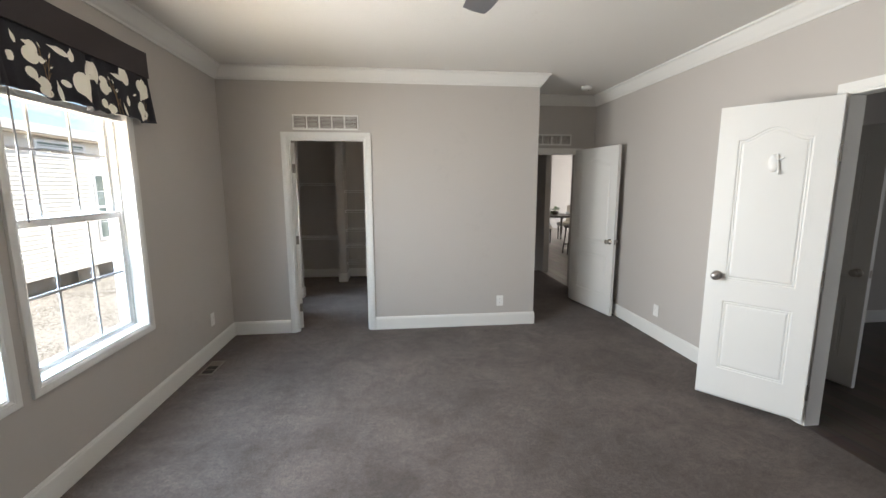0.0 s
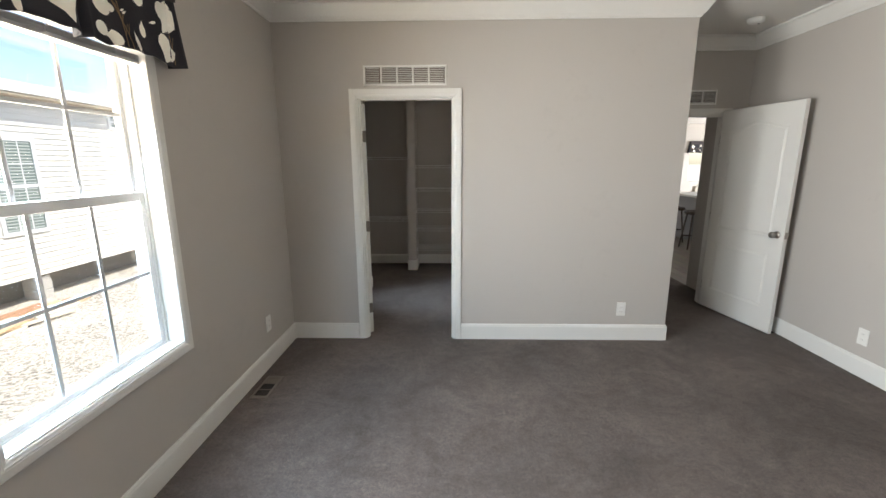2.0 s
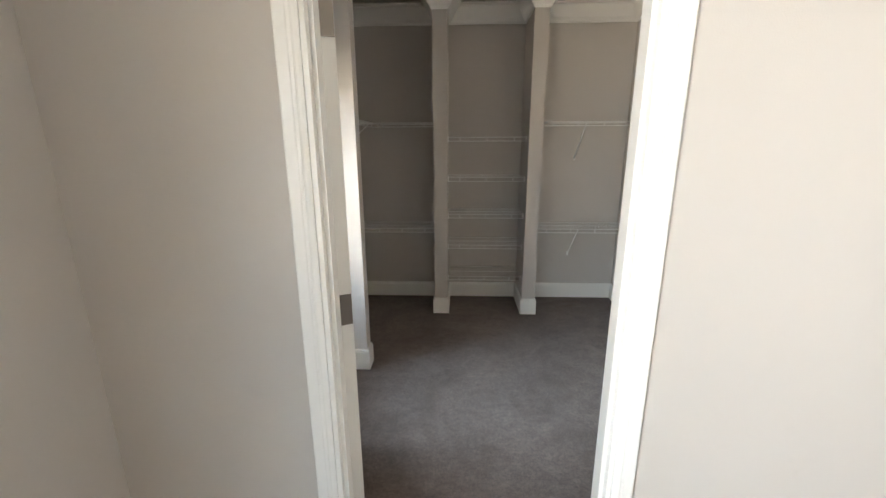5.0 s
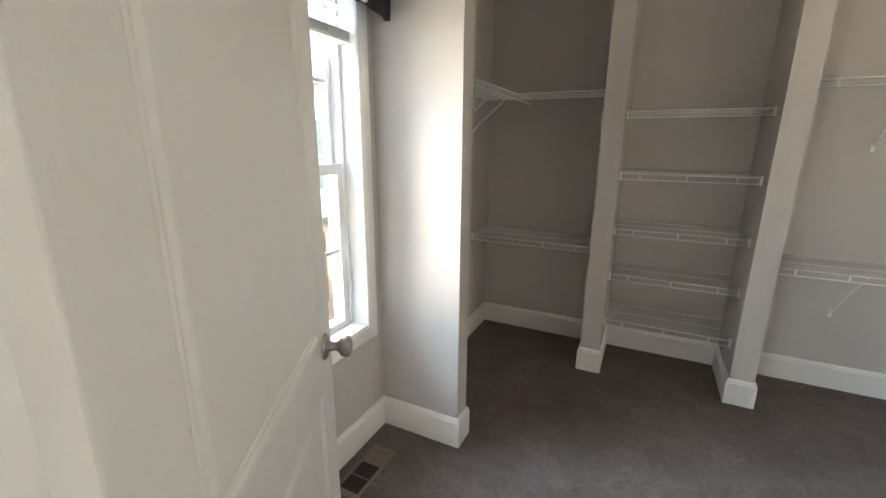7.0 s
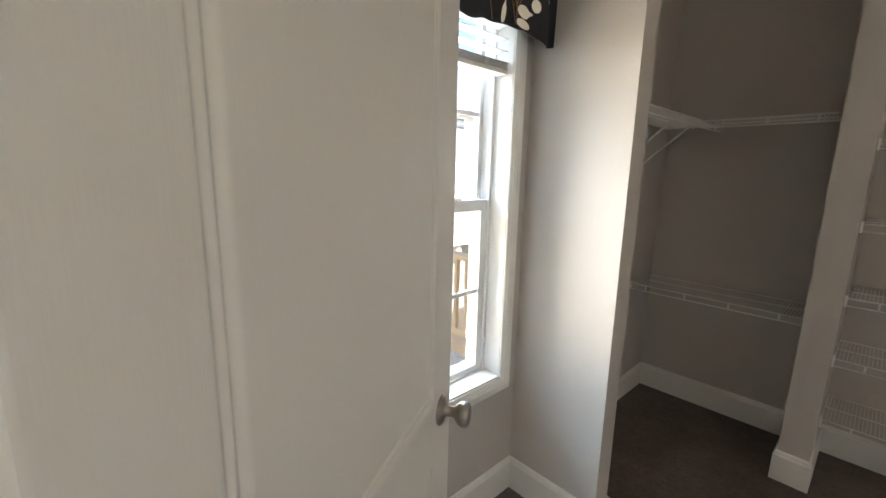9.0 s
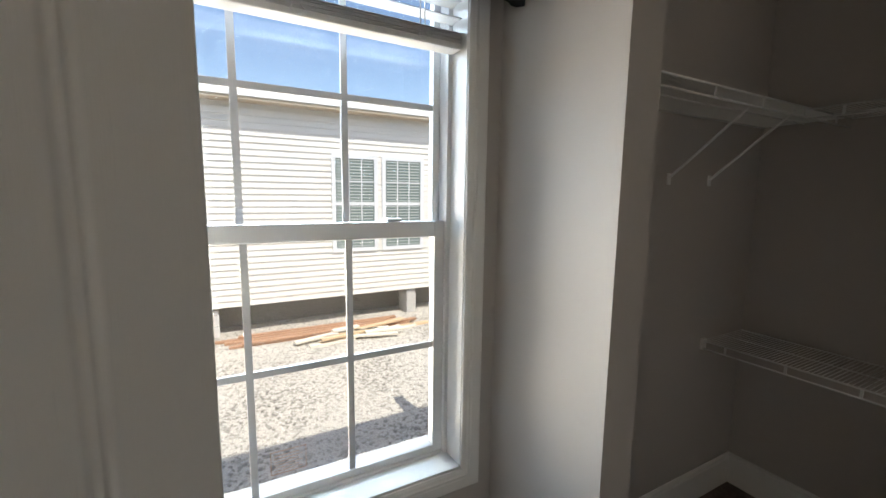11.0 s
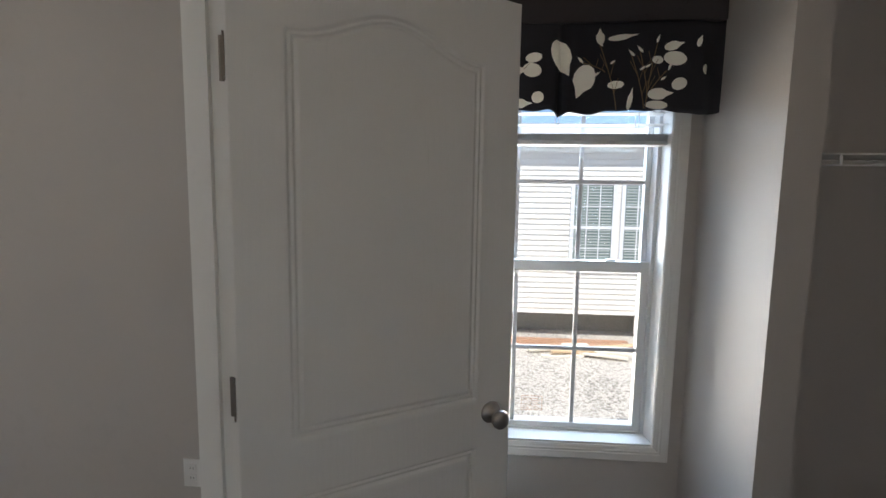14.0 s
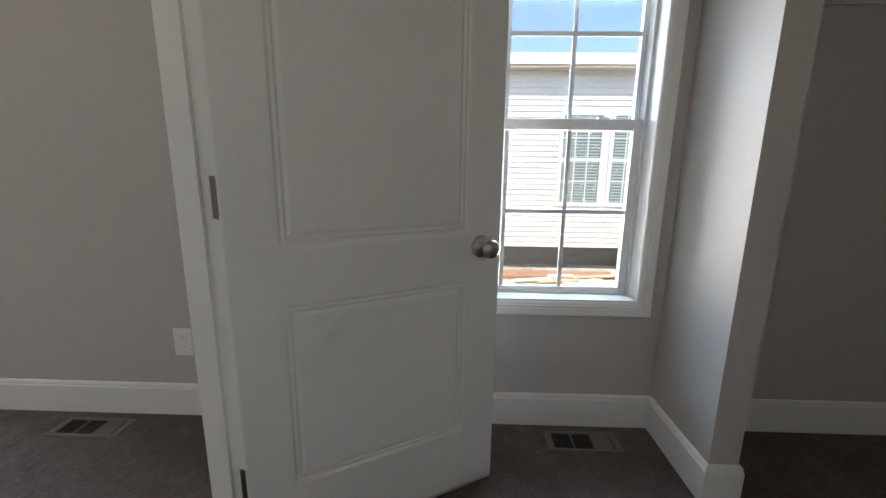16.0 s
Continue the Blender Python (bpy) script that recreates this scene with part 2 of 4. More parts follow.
def plank_material(name, c0, c1):
    m = bpy.data.materials.new(name)
    m.use_nodes = True
    n, l = m.node_tree.nodes, m.node_tree.links
    b = n["Principled BSDF"]
    b.inputs["Roughness"].default_value = 0.35
    co = n.new("ShaderNodeTexCoord")
    br = n.new("ShaderNodeTexBrick")
    br.inputs["Scale"].default_value = 1
    br.inputs["Brick Width"].default_value = 1.2
    br.inputs["Row Height"].default_value = 0.15
    br.inputs["Mortar Size"].default_value = 0.002
    br.inputs["Color1"].default_value = (*c0, 1)
    br.inputs["Color2"].default_value = (*c1, 1)
    br.inputs["Mortar"].default_value = (0.02, 0.016, 0.012, 1)
    mp = n.new("ShaderNodeMapping")
    mp.inputs["Rotation"].default_value = (0, 0, radians(90))
    l.new(co.outputs["Object"], mp.inputs[0])
    l.new(mp.outputs[0], br.inputs["Vector"])
    t = n.new("ShaderNodeTexNoise")
    t.inputs["Scale"].default_value = 4
    t.inputs["Detail"].default_value = 8
    mp2 = n.new("ShaderNodeMapping")
    mp2.inputs["Scale"].default_value = (9, 0.8, 1)
    l.new(co.outputs["Object"], mp2.inputs[0])
    l.new(mp2.outputs[0], t.inputs["Vector"])
    mx = n.new("ShaderNodeMix")
    mx.data_type = 'RGBA'
    mx.blend_type = 'OVERLAY'
    mx.inputs["Factor"].default_value = 0.6
    l.new(br.outputs["Color"], mx.inputs["A"])
    l.new(t.outputs["Color"], mx.inputs["B"])
    l.new(mx.outputs["Result"], b.inputs["Base Color"])
    return m


def glass_material():
    m = bpy.data.materials.new("window_glass")
    m.use_nodes = True
    n, l = m.node_tree.nodes, m.node_tree.links
    n.remove(n["Principled BSDF"])
    tr = n.new("ShaderNodeBsdfTransparent")
    tr.inputs[0].default_value = (0.97, 0.98, 0.98, 1)
    gl = n.new("ShaderNodeBsdfGlossy")
    gl.inputs["Roughness"].default_value = 0.01
    mx = n.new("ShaderNodeMixShader")
    mx.inputs[0].default_value = 0.045
    l.new(tr.outputs[0], mx.inputs[1])
    l.new(gl.outputs[0], mx.inputs[2])
    l.new(mx.outputs[0], n["Material Output"].inputs[0])
    return m


M_CARPET = carpet_material()
M_GRAVEL = gravel_material()
M_DARKWOOD = plank_material("dark_plank_vinyl", (0.05, 0.038, 0.03), (0.10, 0.08, 0.065))
M_GREYWOOD = plank_material("grey_plank_vinyl", (0.20, 0.17, 0.14), (0.30, 0.26, 0.22))
M_GLASS = glass_material()


# ---- mesh helpers ----
def box(bm, x0, x1, y0, y1, z0, z1):
    vs = [bm.verts.new(p) for p in ((x0, y0, z0), (x1, y0, z0), (x1, y1, z0), (x0, y1, z0),
                                    (x0, y0, z1), (x1, y0, z1), (x1, y1, z1), (x0, y1, z1))]
    for f in ((3, 2, 1, 0), (4, 5, 6, 7), (0, 1, 5, 4), (1, 2, 6, 5), (2, 3, 7, 6), (3, 0, 4, 7)):
        bm.faces.new([vs[i] for i in f])
    return vs


def boxes(*dims):
    bm = bmesh.new()
    for d in dims:
        box(bm, *d)
    return bm


def soft_box(x0, x1, y0, y1, z0, z1, r=0.004, seg=2):
    bm = boxes((x0, x1, y0, y1, z0, z1))
    bmesh.ops.bevel(bm, geom=bm.edges[:], offset=r, segments=seg, affect='EDGES', profile=0.6)
    return bm


def sweep(bm, pts, profile, n, closed=False):
    """Mitred extrusion of a closed profile (side offset, offset along n) along a polyline."""
    pts, n = [Vector(p) for p in pts], Vector(n)
    k = len(pts)
    rings = []
    for i in range(k):
        sides = []
        if closed or i > 0:
            sides.append(n.cross((pts[i] - pts[i - 1]).normalized()))
        if closed or i < k - 1:
            sides.append(n.cross((pts[(i + 1) % k] - pts[i]).normalized()))
        m = sides[0] if len(sides) == 1 else (sides[0] + sides[1]) / (1 + sides[0].dot(sides[1]))
        rings.append([bm.verts.new(pts[i] + m * a + n * b) for a, b in profile])
    p = len(profile)
    for i in range(k if closed else k - 1):
        r0, r1 = rings[i], rings[(i + 1) % k]
        for j in range(p):
            bm.faces.new((r0[j], r0[(j + 1) % p], r1[(j + 1) % p], r1[j]))
    if not closed:
        bm.faces.new(rings[0])
        bm.faces.new(rings[-1][::-1])
    return bm


def lathe(bm, profile, m=None, seg=24):
    """Turns a profile of (radius, height) about z."""
    rings = []
    for r, z in profile:
        rings.append([bm.verts.new((r * math.cos(2 * math.pi * i / seg), r * math.sin(2 * math.pi * i / seg), z)) for i in range(seg)])
    for a, b in zip(rings, rings[1:]):
        for i in range(seg):
            bm.faces.new((a[i], a[(i + 1) % seg], b[(i + 1) % seg], b[i]))
    bm.faces.new(rings[0][::-1])
    bm.faces.new(rings[-1])
    if m is not None:
        bmesh.ops.transform(bm, matrix=m, verts=bm.verts)
    return bm


def rod(bm, p, q, r=0.002, seg=6):
    p, q = Vector(p), Vector(q)
    d = (q - p).normalized()
    u = d.orthogonal().normalized()
    w = d.cross(u)
    a, b = [], []
    for i in range(seg):
        o = (u * math.cos(2 * math.pi * i / seg) + w * math.sin(2 * math.pi * i / seg)) * r
        a.append(bm.verts.new(p + o))
        b.append(bm.verts.new(q + o))
    for i in range(seg):
        bm.faces.new((a[i], a[(i + 1) % seg], b[(i + 1) % seg], b[i]))
    bm.faces.new(a[::-1])
    bm.faces.new(b)


def put(name, bm, material, smooth=False, bevel=0.0):
    me = bpy.data.meshes.new(name)
    bmesh.ops.recalc_face_normals(bm, faces=bm.faces[:])
    bm.to_mesh(me)
    bm.free()
    me.materials.append(material)
    if smooth:
        for f in me.polygons:
            f.use_smooth = True
    ob = new(name, me)
    if bevel:
        mod = ob.modifiers.new("soft_edges", 'BEVEL')
        mod.width, mod.segments, mod.limit_method = bevel, 2, 'ANGLE'
    return ob


def part(name, bm, material, parent, label="", smooth=False, bevel=0.0):
    ob = put(name, bm, material, smooth, bevel)
    ob.parent = parent
    if label:
        tagged(ob, label)
    return ob


def empty(name, label, category, group="", kind="", m=None):
    ob = new(name)
    ob.empty_display_size = 0.1
    if m is not None:
        ob.matrix_world = m
    return tagged(ob, label, category, group, kind)


def structure(name, bm, material, label, category, **kw):
    return tagged(put(name, bm, material, **kw), label, category, kind="structure")


# ---- structure ----
structure("floor", boxes((XO, XR + 0.001, YB - 0.1, YK + 0.1, -0.25, 0.0)), M_CARPET,
                  "taupe grey cut-pile carpet over bedroom and closet", "carpet")
structure("floor_bath", boxes((XR + 0.003, 6.3, YB - 0.1, 6.9, -0.25, -0.004)), M_DARKWOOD, "dark wood-look plank floor of the bathroom", "floor")
structure("floor_living", boxes((XR + 0.003, 10.0, 6.9, 16.0, -0.25, -0.004)), M_GREYWOOD, "grey wood-look plank floor of the dining area", "floor")
structure("ceiling", boxes((XO, XR + 0.1, YB - 0.1, YC - 0.05, HB, HB + 0.12), (XE - 0.05, XR + 0.1, YC - 0.05, YH + 0.05, HB, HB + 0.12)), M_CEIL,
          "white textured bedroom ceiling", "ceiling")
structure("ceiling_closet", boxes((XO, XE - 0.05, YC - 0.05, YK + 0.1, HC, HB + 0.12)), M_CEIL, "white ceiling of the walk-in closet", "ceiling")
structure("ceiling_beyond", boxes((XE - 0.05, XR + 0.1, YH + 0.05, 12.0, HB, HB + 0.12), (XR + 0.1, 10.0, YB - 0.1, 16.0, HB, HB + 0.12)), M_CEIL,
          "white ceiling over hall, bathroom and dining area", "ceiling")
structure("roof", boxes((-1.55, 10.3, YB - 0.6, 16.4, HB + 0.13, HB + 0.3)), M_ROOF, "low roof with an overhang over the house", "roof")

# openings of the outside wall: y0, y1, z0, z1
WIN = {"window_1": (2.985, 3.870, 0.606, 2.13), "window_2": (1.935, 2.820, 0.606, 2.13), "window_3": (5.826, 6.634, 0.535, 1.885)}


def wall_y(name, x0, x1, y0, y1, z0, z1, holes, label):
    """A wall along y with openings (y0, y1, z0, z1), in order of y."""
    bm = bmesh.new()
    y = y0
    for a, b, c, d in holes:
        box(bm, x0, x1, y, a, z0, z1)
        if c > z0:
            box(bm, x0, x1, a, b, z0, c)
        if d < z1:
            box(bm, x0, x1, a, b, d, z1)
        y = b
    box(bm, x0, x1, y, y1, z0, z1)
    return structure(name, bm, M_WALL, label, "wall")


def wall_x(name, y0, y1, x0, x1, z0, z1, holes, label):
    """A wall along x with openings (x0, x1, z0, z1), in order of x."""
    bm = bmesh.new()
    x = x0
    for a, b, c, d in holes:
        box(bm, x, a, y0, y1, z0, z1)
        if c > z0:
            box(bm, a, b, y0, y1, z0, c)
        if d < z1:
            box(bm, a, b, y0, y1, d, z1)
        x = b
    box(bm, x, x1, y0, y1, z0, z1)
    return structure(name, bm, M_WALL, label, "wall")


DX0, DX1, DZ = -0.409, 0.380, 2.040      # closet doorway
BY0, BY1, BZ = 2.475, 3.140, 2.085         # bathroom doorway
HX0, HX1, HZ = 2.225, 3.09, 1.99           # doorway at the end of the passage
wall_y("wall_west", XO, XW, YB - 0.1, YK + 0.1, -0.001, HB, sorted(WIN.values()), "greige painted outside wall with windows")
wall_x("wall_partition", YP, YC, XW, XE, 0, HB, [(DX0, DX1, 0, DZ)], "greige painted partition with the closet doorway")
wall_y("wall_east", XR, XR + 0.1, YB - 0.1, 12.0, 0, HB, [(BY0, BY1, 0, BZ), (6.95, 8.04, 0, 2.1)], "greige painted wall with the bathroom doorway")
wall_x("wall_south", YB - 0.1, YB, XW, XR, 0, HB, [], "greige painted wall behind the bedroom")
wall_x("wall_passage_end", YH, YH + 0.1, XE, XR, 0, HB, [(HX0, HX1, 0, HZ)], "greige painted wall with the hall doorway")
wall_y("wall_passage_side", XE - 0.1, XE, YC, 12.0, 0, HB, [], "greige painted side wall of the passage")
wall_y("wall_closet_east", XC, XC + 0.1, YC, YK, 0, HC, [], "greige painted side wall of the closet")
wall_x("wall_closet_back", YK, YK + 0.1, XW, XE - 0.1, 0, HC, [], "greige painted back wall of the closet")
wall_x("wall_stub", YS, YS2, XW, -0.655, 0, HC, [], "short greige return wall beside the closet window")
for i, x in enumerate((-0.272, 0.475)):
    structure("wall_divider", boxes((x, x + 0.108, 7.672, YK, 0, HC - 0.03)), M_WALL, "narrow greige divider between closet shelf bays", "wall divider")
wall_y("wall_bath_east", 6.3, 6.4, YB - 0.1, 6.83, 0, HB, [], "painted bathroom wall")
structure("wall_bath_north", boxes((XR + 0.1, 4.0, 4.2, 4.3, 0, HB), (3.92, 4.0, 4.3, 4.9, 0, HB), (4.0, 6.3, 4.9, 5.0, 0, HB)), M_WALL, "grey painted bathroom wall", "wall")
# assumed opening, unseen, added to let the bathroom fill lamp in
wall_x("wall_bath_south", YB - 0.1, YB, XR + 0.1, 6.3, 0, HB, [(4.2, 5.4, 0.9, 2.1)], "painted bathroom wall with an assumed window opening")
wall_x("wall_living_south", 6.83, 6.93, XR + 0.1, 10.0, 0, HB, [], "cream painted wall of the dining area")
wall_x("wall_living_north", 15.6, 15.7, XR + 0.1, 10.0, 0, HB, [(7.95, 9.15, 0.9, 2.1)], "cream painted far wall of the dining area")
# unseen openings, added so the dining fill lamp and sky reach the room
wall_y("wall_living_east", 10.0, 10.1, 6.83, 15.7, 0, HB, [(7.6, 10.2, 0.3, 2.3), (11.0, 14.6, 0.1, 2.3)], "cream painted wall with large assumed daylight openings")
wall_x("wall_hall_end", 12.0, 12.1, XE - 0.1, XR + 0.1, 0, HB, [], "painted end wall of the hall")

# baseboards, crowns
BASE = [(0, 0), (0.014, 0), (0.014, 0.118), (0.010, 0.126), (0.011, 0.131), (0.005, 0.140), (0, 0.140)]


def baseboard(name, pts, label="white painted baseboard along the carpet"):
    bm = bmesh.new()
    sweep(bm, pts, BASE, (0, 0, 1))
    return structure(name, bm, M_TRIM, label, "baseboard")


def flip(pts):
    return list(reversed(pts))


CW = 0.055  # casing width
baseboard("baseboard", flip([(XW, YB, 0), (XW, YP, 0), (DX0 - CW, YP, 0)]))
baseboard("baseboard", flip([(DX1 + CW, YP, 0), (XE, YP, 0), (XE, YH, 0), (HX0 - 0.01, YH, 0)]))
baseboard("baseboard", flip([(XR, YH, 0), (XR, BY1 + CW, 0)]))
baseboard("baseboard", flip([(XR, BY0 - CW, 0), (XR, YB, 0), (XW, YB, 0)]))
baseboard("baseboard", flip([(DX0 - CW, YC, 0), (XW, YC, 0), (XW, YS, 0), (-0.655, YS, 0), (-0.655, YS2, 0), (XW, YS2, 0), (XW, YK, 0),
                             (-0.272, YK, 0), (-0.272, 7.672, 0), (-0.164, 7.672, 0), (-0.164, YK, 0), (0.475, YK, 0), (0.475, 7.672, 0),
                             (0.583, 7.672, 0), (0.583, YK, 0), (XC, YK, 0), (XC, YC, 0), (DX1 + CW, YC, 0)]))
baseboard("baseboard", flip([(4.0, 4.3, 0), (4.0, 4.9, 0), (6.3, 4.9, 0), (6.3, -1.2, 0)]))
CROWN = [(0, 0), (0, -0.122), (0.010, -0.122), (0.014, -0.108), (0.030, -0.092), (0.062, -0.040), (0.074, -0.022), (0.090, -0.016), (0.090, 0)]


def crown(name, pts, z, gap=0.0, s=1.0):
    bm = bmesh.new()
    sweep(bm, [(x, y, z - gap) for x, y in pts], [(a * s, b * s) for a, b in CROWN], (0, 0, 1))
    return structure(name, bm, M_TRIM, "white crown moulding under the ceiling", "crown moulding")


crown("trim_crown", flip([(XW, YB), (XW, YP), (XE, YP), (XE, YH), (XR, YH), (XR, YB), (XW, YB)]), HB - 0.002)
crown("trim_crown", flip([(XW, YC), (XW, YS), (-0.655, YS), (-0.655, YS2), (XW, YS2), (XW, YK), (-0.272, YK), (-0.272, 7.672), (-0.164, 7.672),
                          (-0.164, YK), (0.475, YK), (0.475, 7.672), (0.583, 7.672), (0.583, YK), (XC, YK), (XC, YC), (XW, YC)]), HC, 0.036, 1.15)
CAS = [(0, 0), (CW, 0), (CW, 0.014), (CW - 0.004, 0.016), (CW - 0.028, 0.0155), (CW - 0.031, 0.0143), (CW - 0.035, 0.0143), (CW - 0.038, 0.0149), (0.012, 0.0125), (0.006, 0.011), (0, 0.008)]


def door_frame(name, axis, c0, c1, a, b, top, label):
    """Jamb lining and casings on both faces of a doorway from a to b; c0, c1: the wall's two faces."""
    ob = empty(name, label, "door frame", kind="structure")
    j = 0.018
    if axis == 'x':
        dims = [(a, a + j, c0 - 0.002, c1 + 0.002, 0, top), (b - j, b, c0 - 0.002, c1 + 0.002, 0, top), (a + j, b - j, c0 - 0.002, c1 + 0.002, top - j, top),
                (a + j, a + j + 0.012, c0 + 0.02, c1 - 0.04, 0, top - j), (b - j - 0.012, b - j, c0 + 0.02, c1 - 0.04, 0, top - j),
                (a + j + 0.012, b - j - 0.012, c0 + 0.02, c1 - 0.04, top - j - 0.012, top - j)]
        paths = [([(a + 0.005, c0, 0), (a + 0.005, c0, top - 0.005), (b - 0.005, c0, top - 0.005), (b - 0.005, c0, 0)], (0, -1, 0)),
                 ([(b - 0.005, c1, 0), (b - 0.005, c1, top - 0.005), (a + 0.005, c1, top - 0.005), (a + 0.005, c1, 0)], (0, 1, 0))]
    else:
        dims = [(c0 - 0.002, c1 + 0.002, a, a + j, 0, top), (c0 - 0.002, c1 + 0.002, b - j, b, 0, top), (c0 - 0.002, c1 + 0.002, a + j, b - j, top - j, top)]
        paths = [([(c0, b - 0.005, 0), (c0, b - 0.005, top - 0.005), (c0, a + 0.005, top - 0.005), (c0, a + 0.005, 0)], (-1, 0, 0)),
                 ([(c1, a + 0.005, 0), (c1, a + 0.005, top - 0.005), (c1, b - 0.005, top - 0.005), (c1, b - 0.005, 0)], (1, 0, 0))]
    part("jamb", boxes(*dims), M_TRIM, ob)
    for pts, n in paths:
        bm = bmesh.new()
        sweep(bm, pts, CAS, n)
        part("casing", bm, M_TRIM, ob)
    return ob


door_frame("door_frame_1", 'x', YP, YC, DX0, DX1, DZ, "white moulded casing round the closet doorway")
door_frame("door_frame_2", 'y', XR, XR + 0.1, BY0, BY1, BZ, "white moulded casing round the bathroom doorway")
door_frame("door_frame_3", 'x', YH, YH + 0.1, HX0, HX1, HZ, "white moulded casing round the hall doorway")


# ---- doors ----
# two narrow grooves with a bead between them round each pressed panel: distance inwards, depth
MOULDING = ((0.0, 0.0), (0.0045, -0.0052), (0.0075, -0.0055), (0.012, -0.0022), (0.0145, -0.0022), (0.0175, -0.006), (0.0205, -0.006), (0.029, -0.0012))


def steps(length, coarse, fine, dense):
    """Cuts from 0 to length, close together within the dense stretches."""
    out, p = [0.0], 0.0
    while p < length - 1e-6:
        p = min(length, p + (fine if any(a <= p <= b for a, b in dense) else coarse))
        out.append(p)
    return out


def panel_height(u, v, w):
    """Relief of a two-panel door with an arched upper panel; u across, v up."""
    half, cx = w / 2 - 0.115, w / 2
    best = -1.0
    for z0, z1, rise in ((0.215, 0.71, 0.0), (0.86, 1.80, 0.07)):
        du = abs(u - cx)
        s = min(1.0, du / half)
        top = z1 + rise * (0.5 + 0.5 * math.cos(math.pi * min(1.0, s * 1.05)))
        slope = rise * 0.5 * math.pi / half * math.sin(math.pi * s)
        d = min(half - du, v - z0, (top - v) / math.sqrt(1 + slope * slope))
        best = max(best, d)
    if best < 0:
        return 0.0
    for (a, ya), (b, yb) in zip(MOULDING, MOULDING[1:]):
        if best < b:
            return ya + (yb - ya) * (best - a) / (b - a)
    return MOULDING[-1][1]


def door_leaf_mesh(w, h=2.0, th=0.036):
    us = steps(w, 0.006, 0.0025, ((0.108, 0.147), (w - 0.147, w - 0.112)))
    vs_ = steps(h, 0.016, 0.0025, ((0.198, 0.246), (0.678, 0.713), (0.843, 0.891), (1.762, 1.872)))
    nu, nv = len(us) - 1, len(vs_) - 1
    verts, faces = [], []
    for side in (0, 1):
        base = len(verts)
        for v in vs_:
            for u in us:
                d = panel_height(u, v, w)
                verts.append((u, (th + d) if side else -d, v))
        for j in range(nv):
            for i in range(nu):
                a = base + j * (nu + 1) + i
                q = (a, a + 1, a + nu + 2, a + nu + 1)
                faces.append(q if not side else q[::-1])
    n = len(verts) // 2
    rim = [i for i in range(nu + 1)] + [j * (nu + 1) + nu for j in range(1, nv + 1)] + [nv * (nu + 1) + i for i in range(nu - 1, -1, -1)] + [j * (nu + 1) for j in range(nv - 1, 0, -1)]
    for a, b in zip(rim, rim[1:] + rim[:1]):
        faces.append((b, a, a + n, b + n))
    me = bpy.data.meshes.new("door_leaf")
    me.from_pydata(verts, [], faces)
    me.materials.append(M_DOOR)
    for k, f in enumerate(me.polygons):
        f.use_smooth = k < 2 * nu * nv
    return me


KNOB = [(0.033, 0.0), (0.033, 0.004), (0.028, 0.008), (0.013, 0.011), (0.011, 0.028), (0.014, 0.034), (0.024, 0.042), (0.0275, 0.052), (0.026, 0.060), (0.018, 0.066), (0.006, 0.068)]


def door(name, w, label, m, knob_z=0.90, z0=0.012, h=1.98):
    """A leaf hinged along its local z axis, opening along +x; its knuckles stand on the +y face."""
    ob = empty(name, label, "door", kind="structure", m=m)
    leaf = new("leaf", door_leaf_mesh(w, h))
    leaf.parent = ob
    leaf.location = (0.004, 0, z0)
    for sgn in (1, -1):
        bm = bmesh.new()
        lathe(bm, KNOB, pose(w - 0.062, 0.036 if sgn > 0 else 0, knob_z, -90 * sgn, 0, 0))
        part("knob", bm, M_NICKEL, ob, "brushed nickel door knob", smooth=True)
    part("latch_plate", boxes((w + 0.0035, w + 0.0055, 0.006, 0.030, knob_z - 0.028, knob_z + 0.028)), M_NICKEL, ob)
    for z in (0.245, 0.985, 1.735):
        bm = bmesh.new()
        box(bm, -0.001, 0.003, 0.002, 0.036, z - 0.045, z + 0.045)
        lathe_r = bmesh.new()
        lathe(lathe_r, [(0.0062, -0.047), (0.0062, 0.047)], pose(-0.003, 0.042, z), 10)
        tmp = bpy.data.meshes.new("t")
        lathe_r.to_mesh(tmp)
        lathe_r.free()
        bm.from_mesh(tmp)
        bpy.data.meshes.remove(tmp)
        part("hinge", bm, M_HINGE, ob, "dull dark nickel butt hinge")
    return ob


# each leaf pivots on its hinge line
door("door_1", 0.738, "white two-panel arch-top closet door standing half open into closet", pose(DX0 + 0.020, YC - 0.010, 0, 0, 0, 0) @ pose(0, 0, 0, 0, 0, 119.5) @ pose(0, -0.036, 0), 0.825)
door("door_2", 0.605, "white two-panel arch-top bathroom door ajar into bedroom", pose(XR - 0.02, BY1 - 0.02, 0, 0, 0, 128.7), 0.93, z0=0.045, h=2.02)
door("door_3", 0.82, "white two-panel arch-top hall door open against wall", pose(HX1 - 0.02, YH - 0.03, 0, 0, 0, -80) @ pose(0, -0.036, 0), 0.90, h=2.0)


